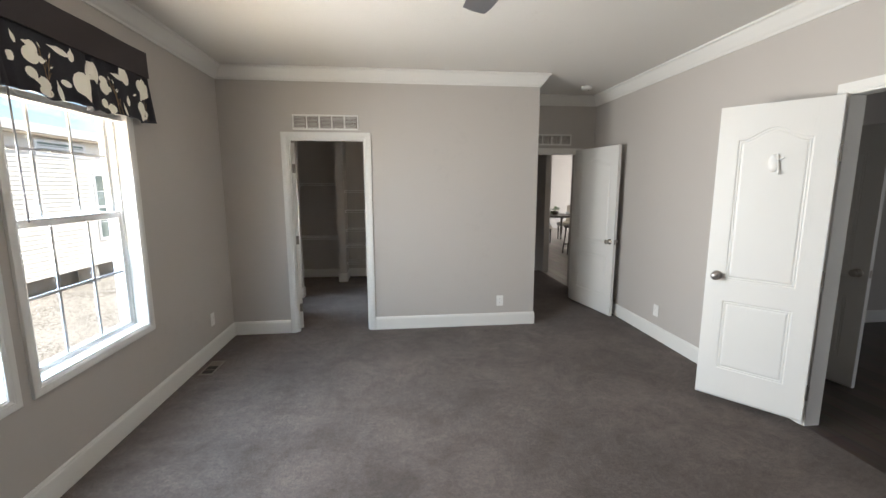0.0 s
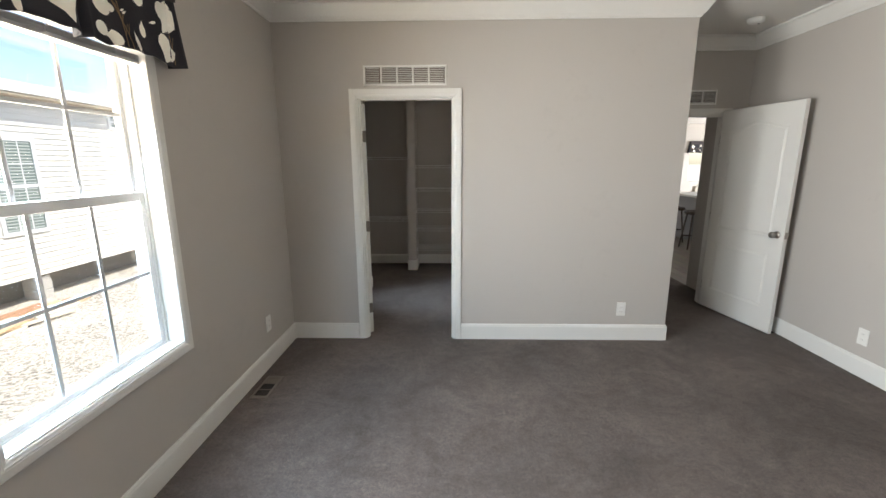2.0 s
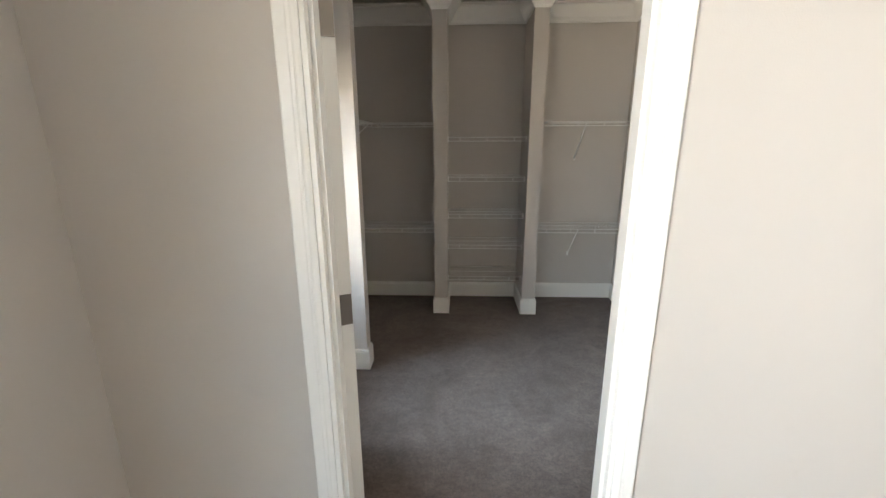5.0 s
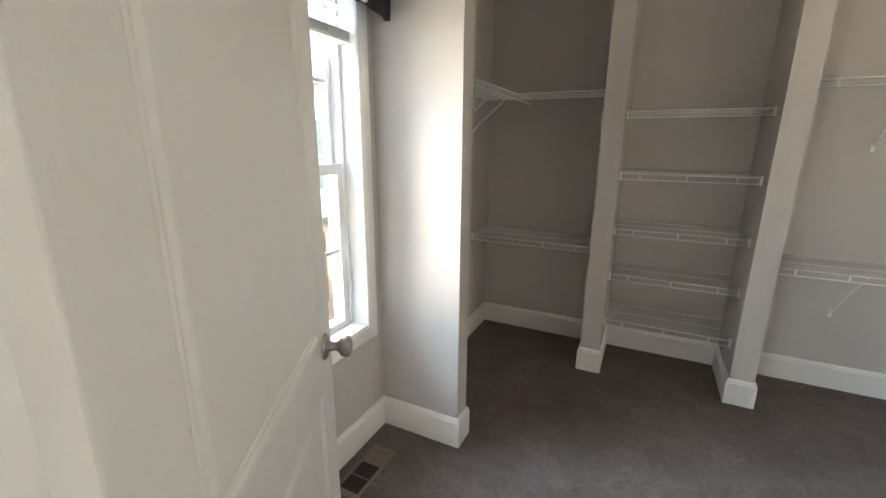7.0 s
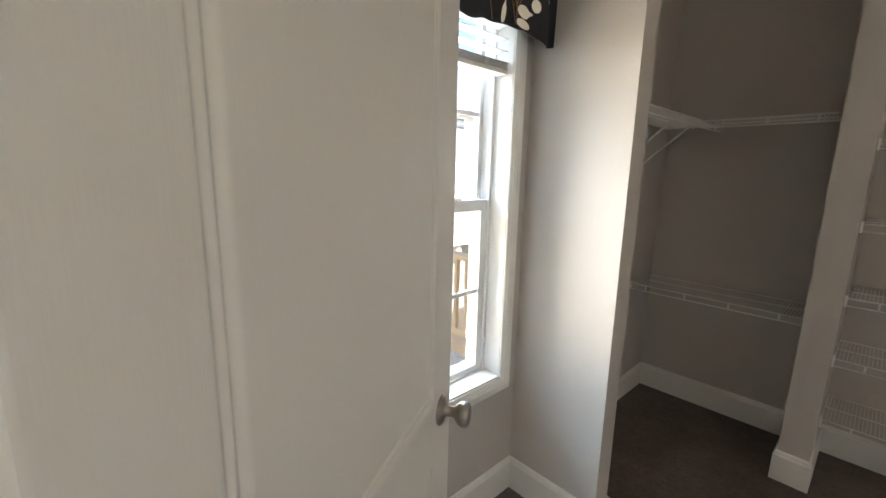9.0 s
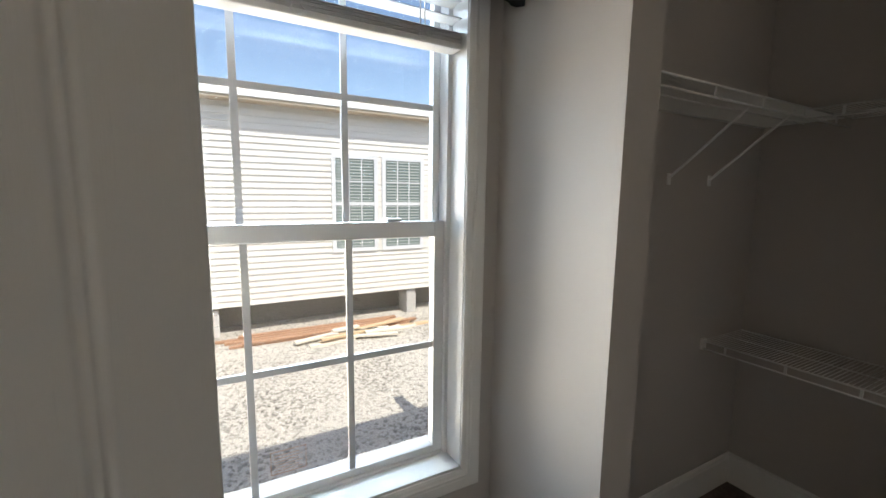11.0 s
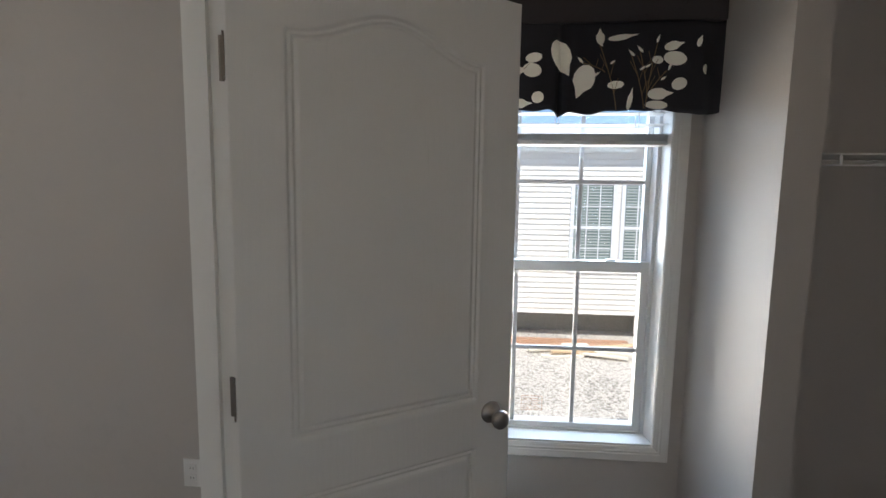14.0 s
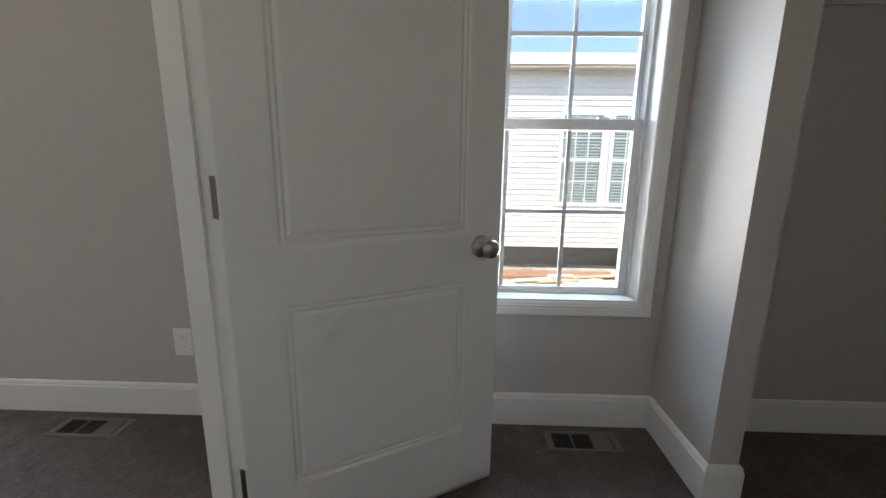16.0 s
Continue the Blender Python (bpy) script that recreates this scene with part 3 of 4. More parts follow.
# ---- windows ----
def window(name, y0, y1, z0, z1, label):
    """Single-hung vinyl window with three by two grilles in each sash, lined opening and picture-frame casing."""
    ob = empty(name, label, "window", kind="structure")
    w = bmesh.new()
    f = 0.018
    for d in ((y0, y0 + f, z0, z1), (y1 - f, y1, z0, z1), (y0 + f, y1 - f, z0, z0 + f), (y0 + f, y1 - f, z1 - f, z1)):
        box(w, XO - 0.01, -1.115, *d)
    part("window_frame", w, M_VINYL, ob, bevel=0.002)
    j = 0.006
    w = bmesh.new()
    for d in ((y0, y0 + j, z0, z1), (y1 - j, y1, z0, z1), (y0 + j, y1 - j, z1 - j, z1)):
        box(w, -1.115, XW + 0.002, *d)
    part("jamb_liner", w, M_TRIM, ob)
    part("window_sill", boxes((-1.115, XW + 0.004, y0 + j, y1 - j, z0, z0 + 0.012)), M_TRIM, ob, bevel=0.002)
    bm = bmesh.new()
    e = 0.004
    sweep(bm, [(XW, y0 + e, z0 + e), (XW, y0 + e, z1 - e), (XW, y1 - e, z1 - e), (XW, y1 - e, z0 + e)], CAS, (1, 0, 0), closed=True)
    part("casing", bm, M_TRIM, ob)
    zm = (z0 + z1) / 2
    a0, a1 = y0 + f, y1 - f
    for nm, xa, xb, lo, hi, s in (("upper_sash", -1.185, -1.160, zm - 0.01, z1 - f, 0.020), ("lower_sash", -1.155, -1.125, z0 + f, zm + 0.022, 0.030)):
        bm = bmesh.new()
        rail = 0.042
        box(bm, xa, xb, a0, a0 + s, lo, hi)
        box(bm, xa, xb, a1 - s, a1, lo, hi)
        box(bm, xa, xb, a0 + s, a1 - s, lo, lo + (0.020 if nm == "lower_sash" else 0.03))
        box(bm, xa, xb, a0 + s, a1 - s, hi - (rail if nm == "lower_sash" else s), hi)
        sash = part(nm, bm, M_VINYL, ob, bevel=0.002)
        g0, g1 = lo + (0.018 if nm == "lower_sash" else 0.028), hi - (rail if nm == "lower_sash" else s)
        xm = (xa + xb) / 2
        glass = part("pane", boxes((xm - 0.002, xm + 0.002, a0 + s, a1 - s, g0, g1)), M_GLASS, sash)
        glass.visible_shadow = False
        bm = bmesh.new()
        for k in (1, 2):
            y = a0 + s + (a1 - a0 - 2 * s) * k / 3
            box(bm, xm + 0.003, xm + 0.009, y - 0.008, y + 0.008, g0, g1)
        zc = (g0 + g1) / 2
        for k in range(3):
            ya = a0 + s + (a1 - a0 - 2 * s) * k / 3 + (0.008 if k else 0)
            yb = a0 + s + (a1 - a0 - 2 * s) * (k + 1) / 3 - (0.008 if k < 2 else 0)
            box(bm, xm + 0.003, xm + 0.009, ya, yb, zc - 0.008, zc + 0.008)
        part("grille", bm, M_GRILLE, sash, "slim grille bars between the panes, greyed as if backlit")
    for y in (y0 + 0.2 * (y1 - y0), y0 + 0.8 * (y1 - y0)):
        part("sash_lock", soft_box(-1.152, -1.132, y - 0.020, y + 0.020, zm + 0.0225, zm + 0.030, 0.002), M_VINYL, ob)
    return ob


for key, lab in (("window_1", "white single-hung bedroom window with grilles"), ("window_2", "white single-hung bedroom window with grilles"),
                 ("window_3", "white single-hung closet window with grilles")):
    window(key, *WIN[key], lab)


# ---- window dressings ----
def leaf_outline(cy, cz, length, width, ang, tip=0.0):
    out = []
    for i in range(14):
        t = 2 * math.pi * i / 14
        r = 1.0 if tip == 0 else 1.0 - tip * (0.5 + 0.5 * math.cos(t)) * 0.25
        a, b = length / 2 * math.cos(t), width / 2 * math.sin(t) * r
        if tip and math.cos(t) > 0.5:
            b *= 0.55
            a *= 1.12 if i == 0 else 1.0
        out.append((cy + a * math.cos(ang) - b * math.sin(ang), cz + a * math.sin(ang) + b * math.cos(ang)))
    return out


# across (0 to 1), height above the hem, length, width, degrees, pointed
LEAVES = [(0.05, 0.22, 0.035, 0.05, 60, 0), (0.085, 0.195, 0.062, 0.042, 0, 0), (0.055, 0.165, 0.10, 0.06, -50, 1), (0.085, 0.045, 0.085, 0.085, -60, 1),
          (0.24, 0.225, 0.09, 0.05, 60, 1), (0.23, 0.085, 0.045, 0.032, 95, 1), (0.29, 0.20, 0.07, 0.018, 10, 1), (0.41, 0.155, 0.05, 0.03, 5, 0),
          (0.405, 0.118, 0.058, 0.042, -15, 0), (0.365, 0.118, 0.028, 0.022, 0, 0), (0.37, 0.018, 0.066, 0.034, 0, 1), (0.425, 0.035, 0.036, 0.036, 40, 0),
          (0.50, 0.155, 0.11, 0.065, -70, 1), (0.57, 0.085, 0.10, 0.074, -110, 1), (0.62, 0.215, 0.045, 0.03, 95, 1), (0.69, 0.215, 0.085, 0.02, 8, 1),
          (0.675, 0.075, 0.05, 0.024, 5, 0), (0.72, 0.03, 0.065, 0.016, 80, 1), (0.80, 0.145, 0.034, 0.024, 0, 0), (0.85, 0.188, 0.058, 0.03, 15, 1),
          (0.855, 0.15, 0.068, 0.042, -8, 0), (0.87, 0.075, 0.045, 0.036, 20, 0), (0.81, 0.045, 0.075, 0.04, 5, 1), (0.80, 0.012, 0.07, 0.026, 0, 0),
          (0.93, 0.20, 0.036, 0.018, 70, 1), (0.955, 0.12, 0.03, 0.022, 90, 0), (0.16, 0.13, 0.03, 0.010, -20, 1), (0.27, 0.03, 0.05, 0.014, 75, 1)]
STEMS = [(0.02, 0.0, 0.04, 0.24), (0.12, 0.0, 0.06, 0.13), (0.21, 0.0, 0.18, 0.16), (0.29, 0.0, 0.36, 0.17), (0.30, 0.0, 0.40, 0.14), (0.295, 0.02, 0.275, 0.15),
         (0.31, 0.0, 0.33, 0.16), (0.68, 0.0, 0.62, 0.19), (0.64, 0.11, 0.56, 0.14), (0.765, 0.0, 0.80, 0.20), (0.76, 0.0, 0.72, 0.16), (0.775, 0.04, 0.84, 0.12), (0.77, 0.03, 0.745, 0.17)]


def valance(y0, y1, z0, z1, band, label, flip_print=False):
    """Board-mounted valance: plain charcoal band over a pleated printed skirt with returns to the wall."""
    ob = empty("window_valance", label, "valance", m=pose(XW + 0.09, (y0 + y1) / 2, z0))
    w, h = y1 - y0, z1 - z0
    hz = h - band

    def face(u, v):
        s = u * w
        fold = 0.006 * math.sin(s * 17.0) + 0.004 * math.sin(s * 41 + 1.3)
        pleat = -0.034 * math.exp(-((u - 0.5) / 0.009) ** 2) + 0.010 * math.exp(-((u - 0.525) / 0.014) ** 2) - 0.018 * math.exp(-((u - 0.03) / 0.012) ** 2) - 0.018 * math.exp(-((u - 0.97) / 0.012) ** 2)
        flare = (1 - v / h) ** 1.5
        return (fold + pleat) * (0.25 + flare) + 0.018 * flare

    def hem(u):
        return 0.005 * math.sin(u * 19) + 0.004 * math.sin(u * 37 + 2) - 0.014 * math.exp(-((u - 0.495) / 0.022) ** 2) + 0.002 * math.sin(u * 71)

    bm = bmesh.new()
    nu, nv = 110, 14
    grid = []
    pts = [(-0.085 + 0.085 * k / 6, 0.0) for k in range(6)] + [(None, i / nu) for i in range(nu + 1)] + [(-0.085 * (k + 1) / 6, 1.0) for k in range(6)]
    for x, u in pts:
        col = []
        for j in range(nv + 1):
            v = hem(u) + (hz + 0.004 - hem(u)) * j / nv
            off = face(u, v)
            flare = 0.055 * (1 - v / h) * (1 if u > 0.5 else -1)
            yy = (u - 0.5) * w + (flare if u in (0.0, 1.0) else flare * max(0, abs(u - 0.5) * 2 - 0.9) * 10)
            col.append(bm.verts.new((off if x is None else x + off * (1 + x / 0.085), yy, v)))
        grid.append(col)
    for a, b in zip(grid, grid[1:]):
        for j in range(nv):
            bm.faces.new((a[j], b[j], b[j + 1], a[j + 1]))
    sk = part("printed_skirt", bm, M_PRINT, ob, "black fabric printed with cream leaves", smooth=True)
    mod = sk.modifiers.new("cloth_thickness", 'SOLIDIFY')
    mod.thickness, mod.offset = 0.003, -1
    bm = bmesh.new()
    rings = []
    for i in range(61):
        u = i / 60
        x = 0.012 + 0.003 * math.sin(u * w * 13)
        rings.append([bm.verts.new(p) for p in ((x + 0.006, (u - 0.5) * (w + 0.01), hz - 0.008 + 0.004 * math.sin(u * 9)), (x + 0.003, (u - 0.5) * (w + 0.01), h),
                                                (-0.085, (u - 0.5) * (w + 0.01), h), (-0.085, (u - 0.5) * (w + 0.01), hz))])
    for a, b in zip(rings, rings[1:]):
        for j in range(4):
            bm.faces.new((a[j], b[j], b[(j + 1) % 4], a[(j + 1) % 4]))
    bm.faces.new(rings[0])
    bm.faces.new(rings[-1][::-1])
    part("band", bm, M_BLACKF, ob, "plain charcoal fabric band", smooth=False)
    count = [0]

    def cloth_print(u, v, le, wi, ang, tip):
        """One printed leaf laid over the folds of the cloth."""
        lv = bmesh.new()
        count[0] += 1
        lift = 0.0042 + 0.0003 * (count[0] % 4)
        rings = []
        for f in (0.0, 0.4, 0.75, 1.0):
            ring = []
            for yy, zz in leaf_outline((u - 0.5) * w, v + 0.006, le * f, wi * f, radians(ang), tip):
                uu = min(0.992, max(0.008, yy / w + 0.5))
                zz = min(hz - 0.012, max(hem(uu) + 0.001, zz))
                ring.append(lv.verts.new((face(uu, zz) + lift, (uu - 0.5) * w, zz)))
                if f == 0.0:
                    break
            rings.append(ring)
        for k in range(14):
            lv.faces.new((rings[0][0], rings[1][k], rings[1][(k + 1) % 14]))
            for a, c in zip(rings[1:], rings[2:]):
                lv.faces.new((a[k], c[k], c[(k + 1) % 14], a[(k + 1) % 14]))
        part("printed_leaf", lv, M_LEAF, ob)

    for u, v, le, wi, ang, tip in LEAVES:
        if flip_print:
            u, ang, le, wi = 1 - u, 180 - ang, le * 1.35, wi * (1.75 if le > 0.05 else 1.3)
        s = hz / 0.27
        cloth_print(u, v * s, le * s, wi * s, ang, tip)
    for u0, v0, u1, v1 in STEMS[::3] if flip_print else STEMS:
        if flip_print:
            u0, u1 = 1 - u0, 1 - u1
        s = hz / 0.27
        last, st = None, bmesh.new()
        for k in range(9):
            t = k / 8
            u, v = u0 + (u1 - u0) * t ** 1.4, v0 * s + (v1 - v0) * s * t + 0.008
            p = (face(u, v) + 0.0036, (u - 0.5) * w, v)
            if last:
                rod(st, last, p, 0.0013, 4)
                if k in (3, 5, 6):
                    side = 1 if k % 2 else -1
                    rod(st, last, (p[0], p[1] + side * 0.018, p[2] + 0.022), 0.0009, 4)
            last = p
        part("printed_stem", st, M_STEM, ob)
        cloth_print(u, v, 0.026 * s, 0.009 * s, 70 + 60 * (u0 - u1 > 0), 1)
        cloth_print((u0 + u1) / 2 + 0.014, v * 0.72, 0.020 * s, 0.008 * s, 35, 1)
    return ob


valance(5.705, 6.722, 1.752, 2.20, 0.155, "black leaf-print valance with charcoal band over closet window")
valance(2.915, 3.972, 1.970, 2.415, 0.155, "black leaf-print valance with charcoal band over bedroom window", True)
valance(1.83, 2.887, 1.970, 2.415, 0.155, "black leaf-print valance with charcoal band over bedroom window")


def blind(y0, y1, top, low, name_label, gap=0.040, tag_on=False):
    """A mostly raised white slat blind: headrail, a few hanging slats, a stack on its bottom rail, cords and wand."""
    ob = empty("window_blind", name_label, "blind", m=pose(-1.085, (y0 + y1) / 2, top))
    w = (y1 - y0) / 2
    part("headrail", soft_box(-0.022, 0.022, -w, w, -0.045, 0.0, 0.003), M_VINYL, ob)
    first = None
    z = -0.06
    slats = []
    while z > low - top + 0.055:
        slats.append(z)
        z -= gap
    stack = [low - top + 0.018 + 0.0042 * k for k in range(6)]
    for zz in slats + stack:
        if first is None:
            bm = bmesh.new()
            prof = [(-0.024, -0.0015), (0.0, 0.003), (0.024, -0.0015), (0.024, 0.0005), (0.0, 0.005), (-0.024, 0.0005)]
            a = [bm.verts.new((x, -w, q)) for x, q in prof]
            b = [bm.verts.new((x, w, q)) for x, q in prof]
            for k in range(6):
                bm.faces.new((a[k], a[(k + 1) % 6], b[(k + 1) % 6], b[k]))
            bm.faces.new(a[::-1])
            bm.faces.new(b)
            first = part("slat", bm, M_VINYL, ob)
            s = first
        else:
            s = new("slat", first.data)
            s.parent = ob
        s.location = (random.uniform(-0.002, 0.002), random.uniform(-0.002, 0.002), zz)
    part("bottom_rail", soft_box(-0.025, 0.025, -w, w, low - top, low - top + 0.016, 0.004), M_VINYL, ob)
    for y in (-w * 0.72, 0.0, w * 0.72):
        bm = bmesh.new()
        rod(bm, (0.024, y - 0.006, -0.045), (0.027, y - 0.006, low - top + 0.02), 0.0012)
        rod(bm, (0.024, y + 0.006, -0.045), (0.027, y + 0.006, low - top + 0.02), 0.0012)
        part("ladder_cord", bm, M_VINYL, ob)
        bm = bmesh.new()
        for k in range(5):
            a = k * 1.2
            rod(bm, (0.029, y + 0.014 * math.cos(a), low - top + 0.012 + 0.010 * math.sin(a)), (0.031, y + 0.014 * math.cos(a + 1.2), low - top + 0.012 + 0.010 * math.sin(a + 1.2)), 0.0014)
        part("cord_knot", bm, M_VINYL, ob)
    bm = bmesh.new()
    rod(bm, (0.032, -w + 0.075, -0.03), (0.034, -w + 0.078, -0.74), 0.0042, 8)
    part("tilt_wand", bm, M_GREYCAB, ob, "grey tilt wand", smooth=True)
    return ob


blind(5.836, 6.624, 1.879, 1.664, "white slat blind raised in the closet window")
blind(2.994, 3.861, 2.122, 1.96, "white slat blind raised in the bedroom window")
blind(1.944, 2.811, 2.122, 1.96, "white slat blind raised in the bedroom window")

tag = empty("hang_tag", "cream card safety tag hanging in the window", "tag", m=pose(-1.066, 5.90, 1.30, 0, 0, 0) @ pose(0, 0, 0, -8, 0, 0))
part("card", boxes((0, 0.0012, -0.043, 0.043, -0.045, 0.045)), M_CARD, tag)
bm = bmesh.new()
for k in range(7):
    box(bm, 0.0013, 0.0019, -0.034, 0.034 - 0.01 * (k % 3), -0.036 + k * 0.0085, -0.033 + k * 0.0085)
part("print_lines", bm, M_INK, tag, "lines of small grey print")
bm = bmesh.new()
lathe(bm, [(0.009, 0), (0.009, 0.0006)], pose(0.0013, -0.030, 0.034, 0, 90, 0), 14)
part("print_mark", bm, M_INK, tag)
bm = bmesh.new()
lathe(bm, [(0.003, -0.005), (0.006, 0.0), (0.003, 0.006)], pose(0.002, -0.012, 0.055), 10)
part("clip", bm, M_GREEN, tag, "small green plastic clip")

sticker = empty("glass_label", "faint rectangular label on the lower window pane", "label", m=pose(-1.1365, 6.19, 0.645))
bm = bmesh.new()
for d in ((-0.042, 0.042, -0.030, -0.0285), (-0.042, 0.042, 0.0285, 0.030), (-0.042, -0.0405, -0.0285, 0.0285), (0.0405, 0.042, -0.0285, 0.0285)):
    box(bm, 0, 0.0006, *d)
for k in range(6):
    box(bm, 0, 0.0006, -0.035, 0.033 - 0.008 * (k % 2), -0.022 + k * 0.008, -0.0208 + k * 0.008)
part("print_lines", bm, M_LUMBER3, sticker)


# ---- closet shelving ----
def wire_shelf(name, m, length, depth, label, left_end=False, right_end=True, braces=()):
    """Ventilated wire shelf: runs along local x, back edge at y = 0, front lip at y = -depth; the deck is at z = 0."""
    ob = empty(name, label, "wire shelf", group="wire shelves in the closet", m=m)
    n = int(length / 0.0127)
    wire = None
    for i in range(n + 1):
        if wire is None:
            wire = o = part("deck_wire", boxes((-0.0009, 0.0009, -depth, 0, -0.0009, 0.0009)), M_WIRE, ob)
        else:
            o = new("deck_wire", wire.data)
            o.parent = ob
        o.location.x = 0.004 + (length - 0.008) * i / n
    for k, (y, z) in enumerate(((-0.004, -0.004), (-depth * 0.5, -0.004), (-depth, -0.003), (-depth, -0.034))):
        bm = bmesh.new()
        rod(bm, (0, y, z), (length, y, z), 0.0033 if k > 1 else 0.0025, 8)
        part("rail", bm, M_WIRE, ob, smooth=True)
    k = max(2, round(length / 0.30))
    for i in range(k + 1):
        x = length * (i + 0.45) / (k + 0.9)
        part("lip_tie", boxes((x - 0.004, x + 0.004, -depth - 0.002, -depth + 0.002, -0.034, -0.003)), M_WIRE, ob)
    for flag, x in ((left_end, 0.0), (right_end, length)):
        if flag:
            part("end_bracket", soft_box(x - 0.006, x + 0.006, -depth - 0.008, -depth + 0.022, -0.040, 0.006, 0.002), M_PLASTIC, ob)
    for x in braces:
        bm = bmesh.new()
        rod(bm, (x, -depth + 0.02, -0.012), (x, -0.006, -0.29 if depth > 0.28 else -0.225), 0.0048, 8)
        drop = 0.0 if depth > 0.28 else 0.065
        box(bm, x - 0.008, x + 0.008, -0.006, -0.0005, drop - 0.315, drop - 0.275)
        part("brace", bm, M_WIRE, ob, "diagonal white support brace")
    return ob


D = 0.31
for z in (1.486, 1.163, 0.854, 0.586, 0.301):
    wire_shelf("wire_shelf", pose(-0.162, YK - 0.002, z), 0.635, D, "white ventilated wire shelf between two dividers", True, True)
for z in (1.602, 0.730):
    wire_shelf("wire_shelf", pose(0.585, YK - 0.002, z), XC - 0.587, D, "white ventilated wire shelf with brace beside closet wall", True, True, (0.36,))
# a shallow shelf on the outside wall meets the upper back shelf; the lower back shelf runs on into the corner
DW = 0.270
wire_shelf("wire_shelf", pose(XW + DW + 0.006, YK - 0.002, 1.600), -0.274 - XW - DW - 0.006, D, "white ventilated wire shelf meeting a corner shelf", False, True)
wire_shelf("wire_shelf", pose(XW + 0.002, YS2 + 0.03, 1.600, 0, 0, 90), YK - YS2 - 0.034, DW, "shallow white ventilated wire shelf on outside wall", True, False, (0.61, 0.86))
wire_shelf("wire_shelf", pose(XW + 0.004, YK - 0.002, 0.729), -0.274 - XW - 0.004, D, "white ventilated wire shelf running into closet corner", True, True)
# ---- outside ----
structure("ground", boxes((-400, 400, -400, 400, GZ - 0.3, GZ)), M_GRAVEL, "pale sunlit gravel between the houses", "gravel")
XN = -7.5
house = empty("neighbour_house", "cream lap-sided manufactured house on piers with dark gap below", "house", m=pose(XN, 6.0, GZ))
ZB, ZT = 0.50, 3.75
HOLES = [(-1.75, -0.925, 2.0, 2.99), (-0.793, -0.496, 2.0, 2.99), (1.91, 2.62, 1.38, 2.98), (2.846, 3.56, 1.38, 2.98), (-7.4, -6.5, 1.22, 2.9), (7.2, 8.2, 1.22, 2.9), (5.5, 6.9, 3.40, 3.63)]
part("wall", boxes((-4.2, -0.02, -14, 14, ZB, ZT + 0.1)), M_SIDING, house)
part("belly", boxes((-4.0, -0.35, -13.8, 13.8, ZB - 0.05, ZB)), M_CRAWL, house)
LAP = 0.102
bm = bmesh.new()
prof = [(-0.02, 0.0), (0.023, 0.0), (0.021, 0.014), (0.004, LAP - 0.004), (0.002, LAP), (-0.02, LAP)]
a = [bm.verts.new((x, -14, z)) for x, z in prof]
b = [bm.verts.new((x, 14, z)) for x, z in prof]
for k in range(6):
    bm.faces.new((a[k], a[(k + 1) % 6], b[(k + 1) % 6], b[k]))
bm.faces.new(a[::-1])
bm.faces.new(b)
board = part("siding_board", bm, M_SIDING, house)
board.location.z = ZB
for k in range(1, int((ZT - ZB) / LAP)):
    o = new("siding_board", board.data)
    o.parent = house
    o.location.z = ZB + k * LAP
part("roof", boxes((-5.0, 0.30, -14.4, 14.4, ZT + 0.05, ZT + 0.23)), M_ROOF, house, "pale roof edge and fascia")
bm = bmesh.new()
vs = [bm.verts.new(p) for p in ((0.28, -14.4, ZT + 0.232), (0.28, 14.4, ZT + 0.232), (-2.6, 14.4, ZT + 0.75), (-2.6, -14.4, ZT + 0.75))]
bm.faces.new(vs)
bmesh.ops.solidify(bm, geom=bm.faces[:], thickness=0.03)
part("roof_slope", bm, M_ROOF, house)
part("soffit", boxes((0.0, 0.28, -14.3, 14.3, ZT + 0.0, ZT + 0.046)), M_SOFFIT, house, "tan soffit board")
M_SLAT = mat("dull_blind", (0.42, 0.45, 0.42), 0.6)
M_PANE = mat("dim_window_pane", (0.11, 0.14, 0.128), 0.06, noise_scale=2, noise_amount=0.4)
for i, (y0, y1, z0, z1) in enumerate(HOLES):
    win = part("window", boxes((0.0, 0.045, y0 - 0.07, y1 + 0.07, z0 - 0.07, z0), (0.0, 0.045, y0 - 0.07, y1 + 0.07, z1, z1 + 0.07),
                               (0.0, 0.045, y0 - 0.07, y0, z0, z1), (0.0, 0.045, y1, y1 + 0.07, z0, z1)), M_VINYL, house)
    part("pane", boxes((0.0, 0.030, y0, y1, z0, z1)), M_PANE, win)
    zm = (z0 + z1) / 2
    part("sash_rail", boxes((0.0315, 0.041, y0, y1, zm - 0.03, zm + 0.03)), M_VINYL, win)
    bm = bmesh.new()
    if i != 0:
        for q in ((1, 2) if y1 - y0 > 0.5 else (1,)):
            y = y0 + (y1 - y0) * q / (3 if y1 - y0 > 0.5 else 2)
            box(bm, 0.0315, 0.0355, y - 0.009, y + 0.009, z0, zm - 0.031)
            box(bm, 0.0315, 0.0355, y - 0.009, y + 0.009, zm + 0.031, z1)
        for zq in (zm + (z1 - zm) / 2, z0 + (zm - z0) / 2):
            box(bm, 0.036, 0.039, y0, y1, zq - 0.009, zq + 0.009)
        part("grille", bm, M_VINYL, win)
    if i in (2, 3):
        bm = bmesh.new()
        for k in range(int((z1 - z0) / 0.055)):
            zz = z0 + 0.02 + k * 0.055
            box(bm, 0.0304, 0.0310, y0 + 0.02, y1 - 0.02, zz, zz + 0.022)
        part("blind_slats", bm, M_SLAT, win)
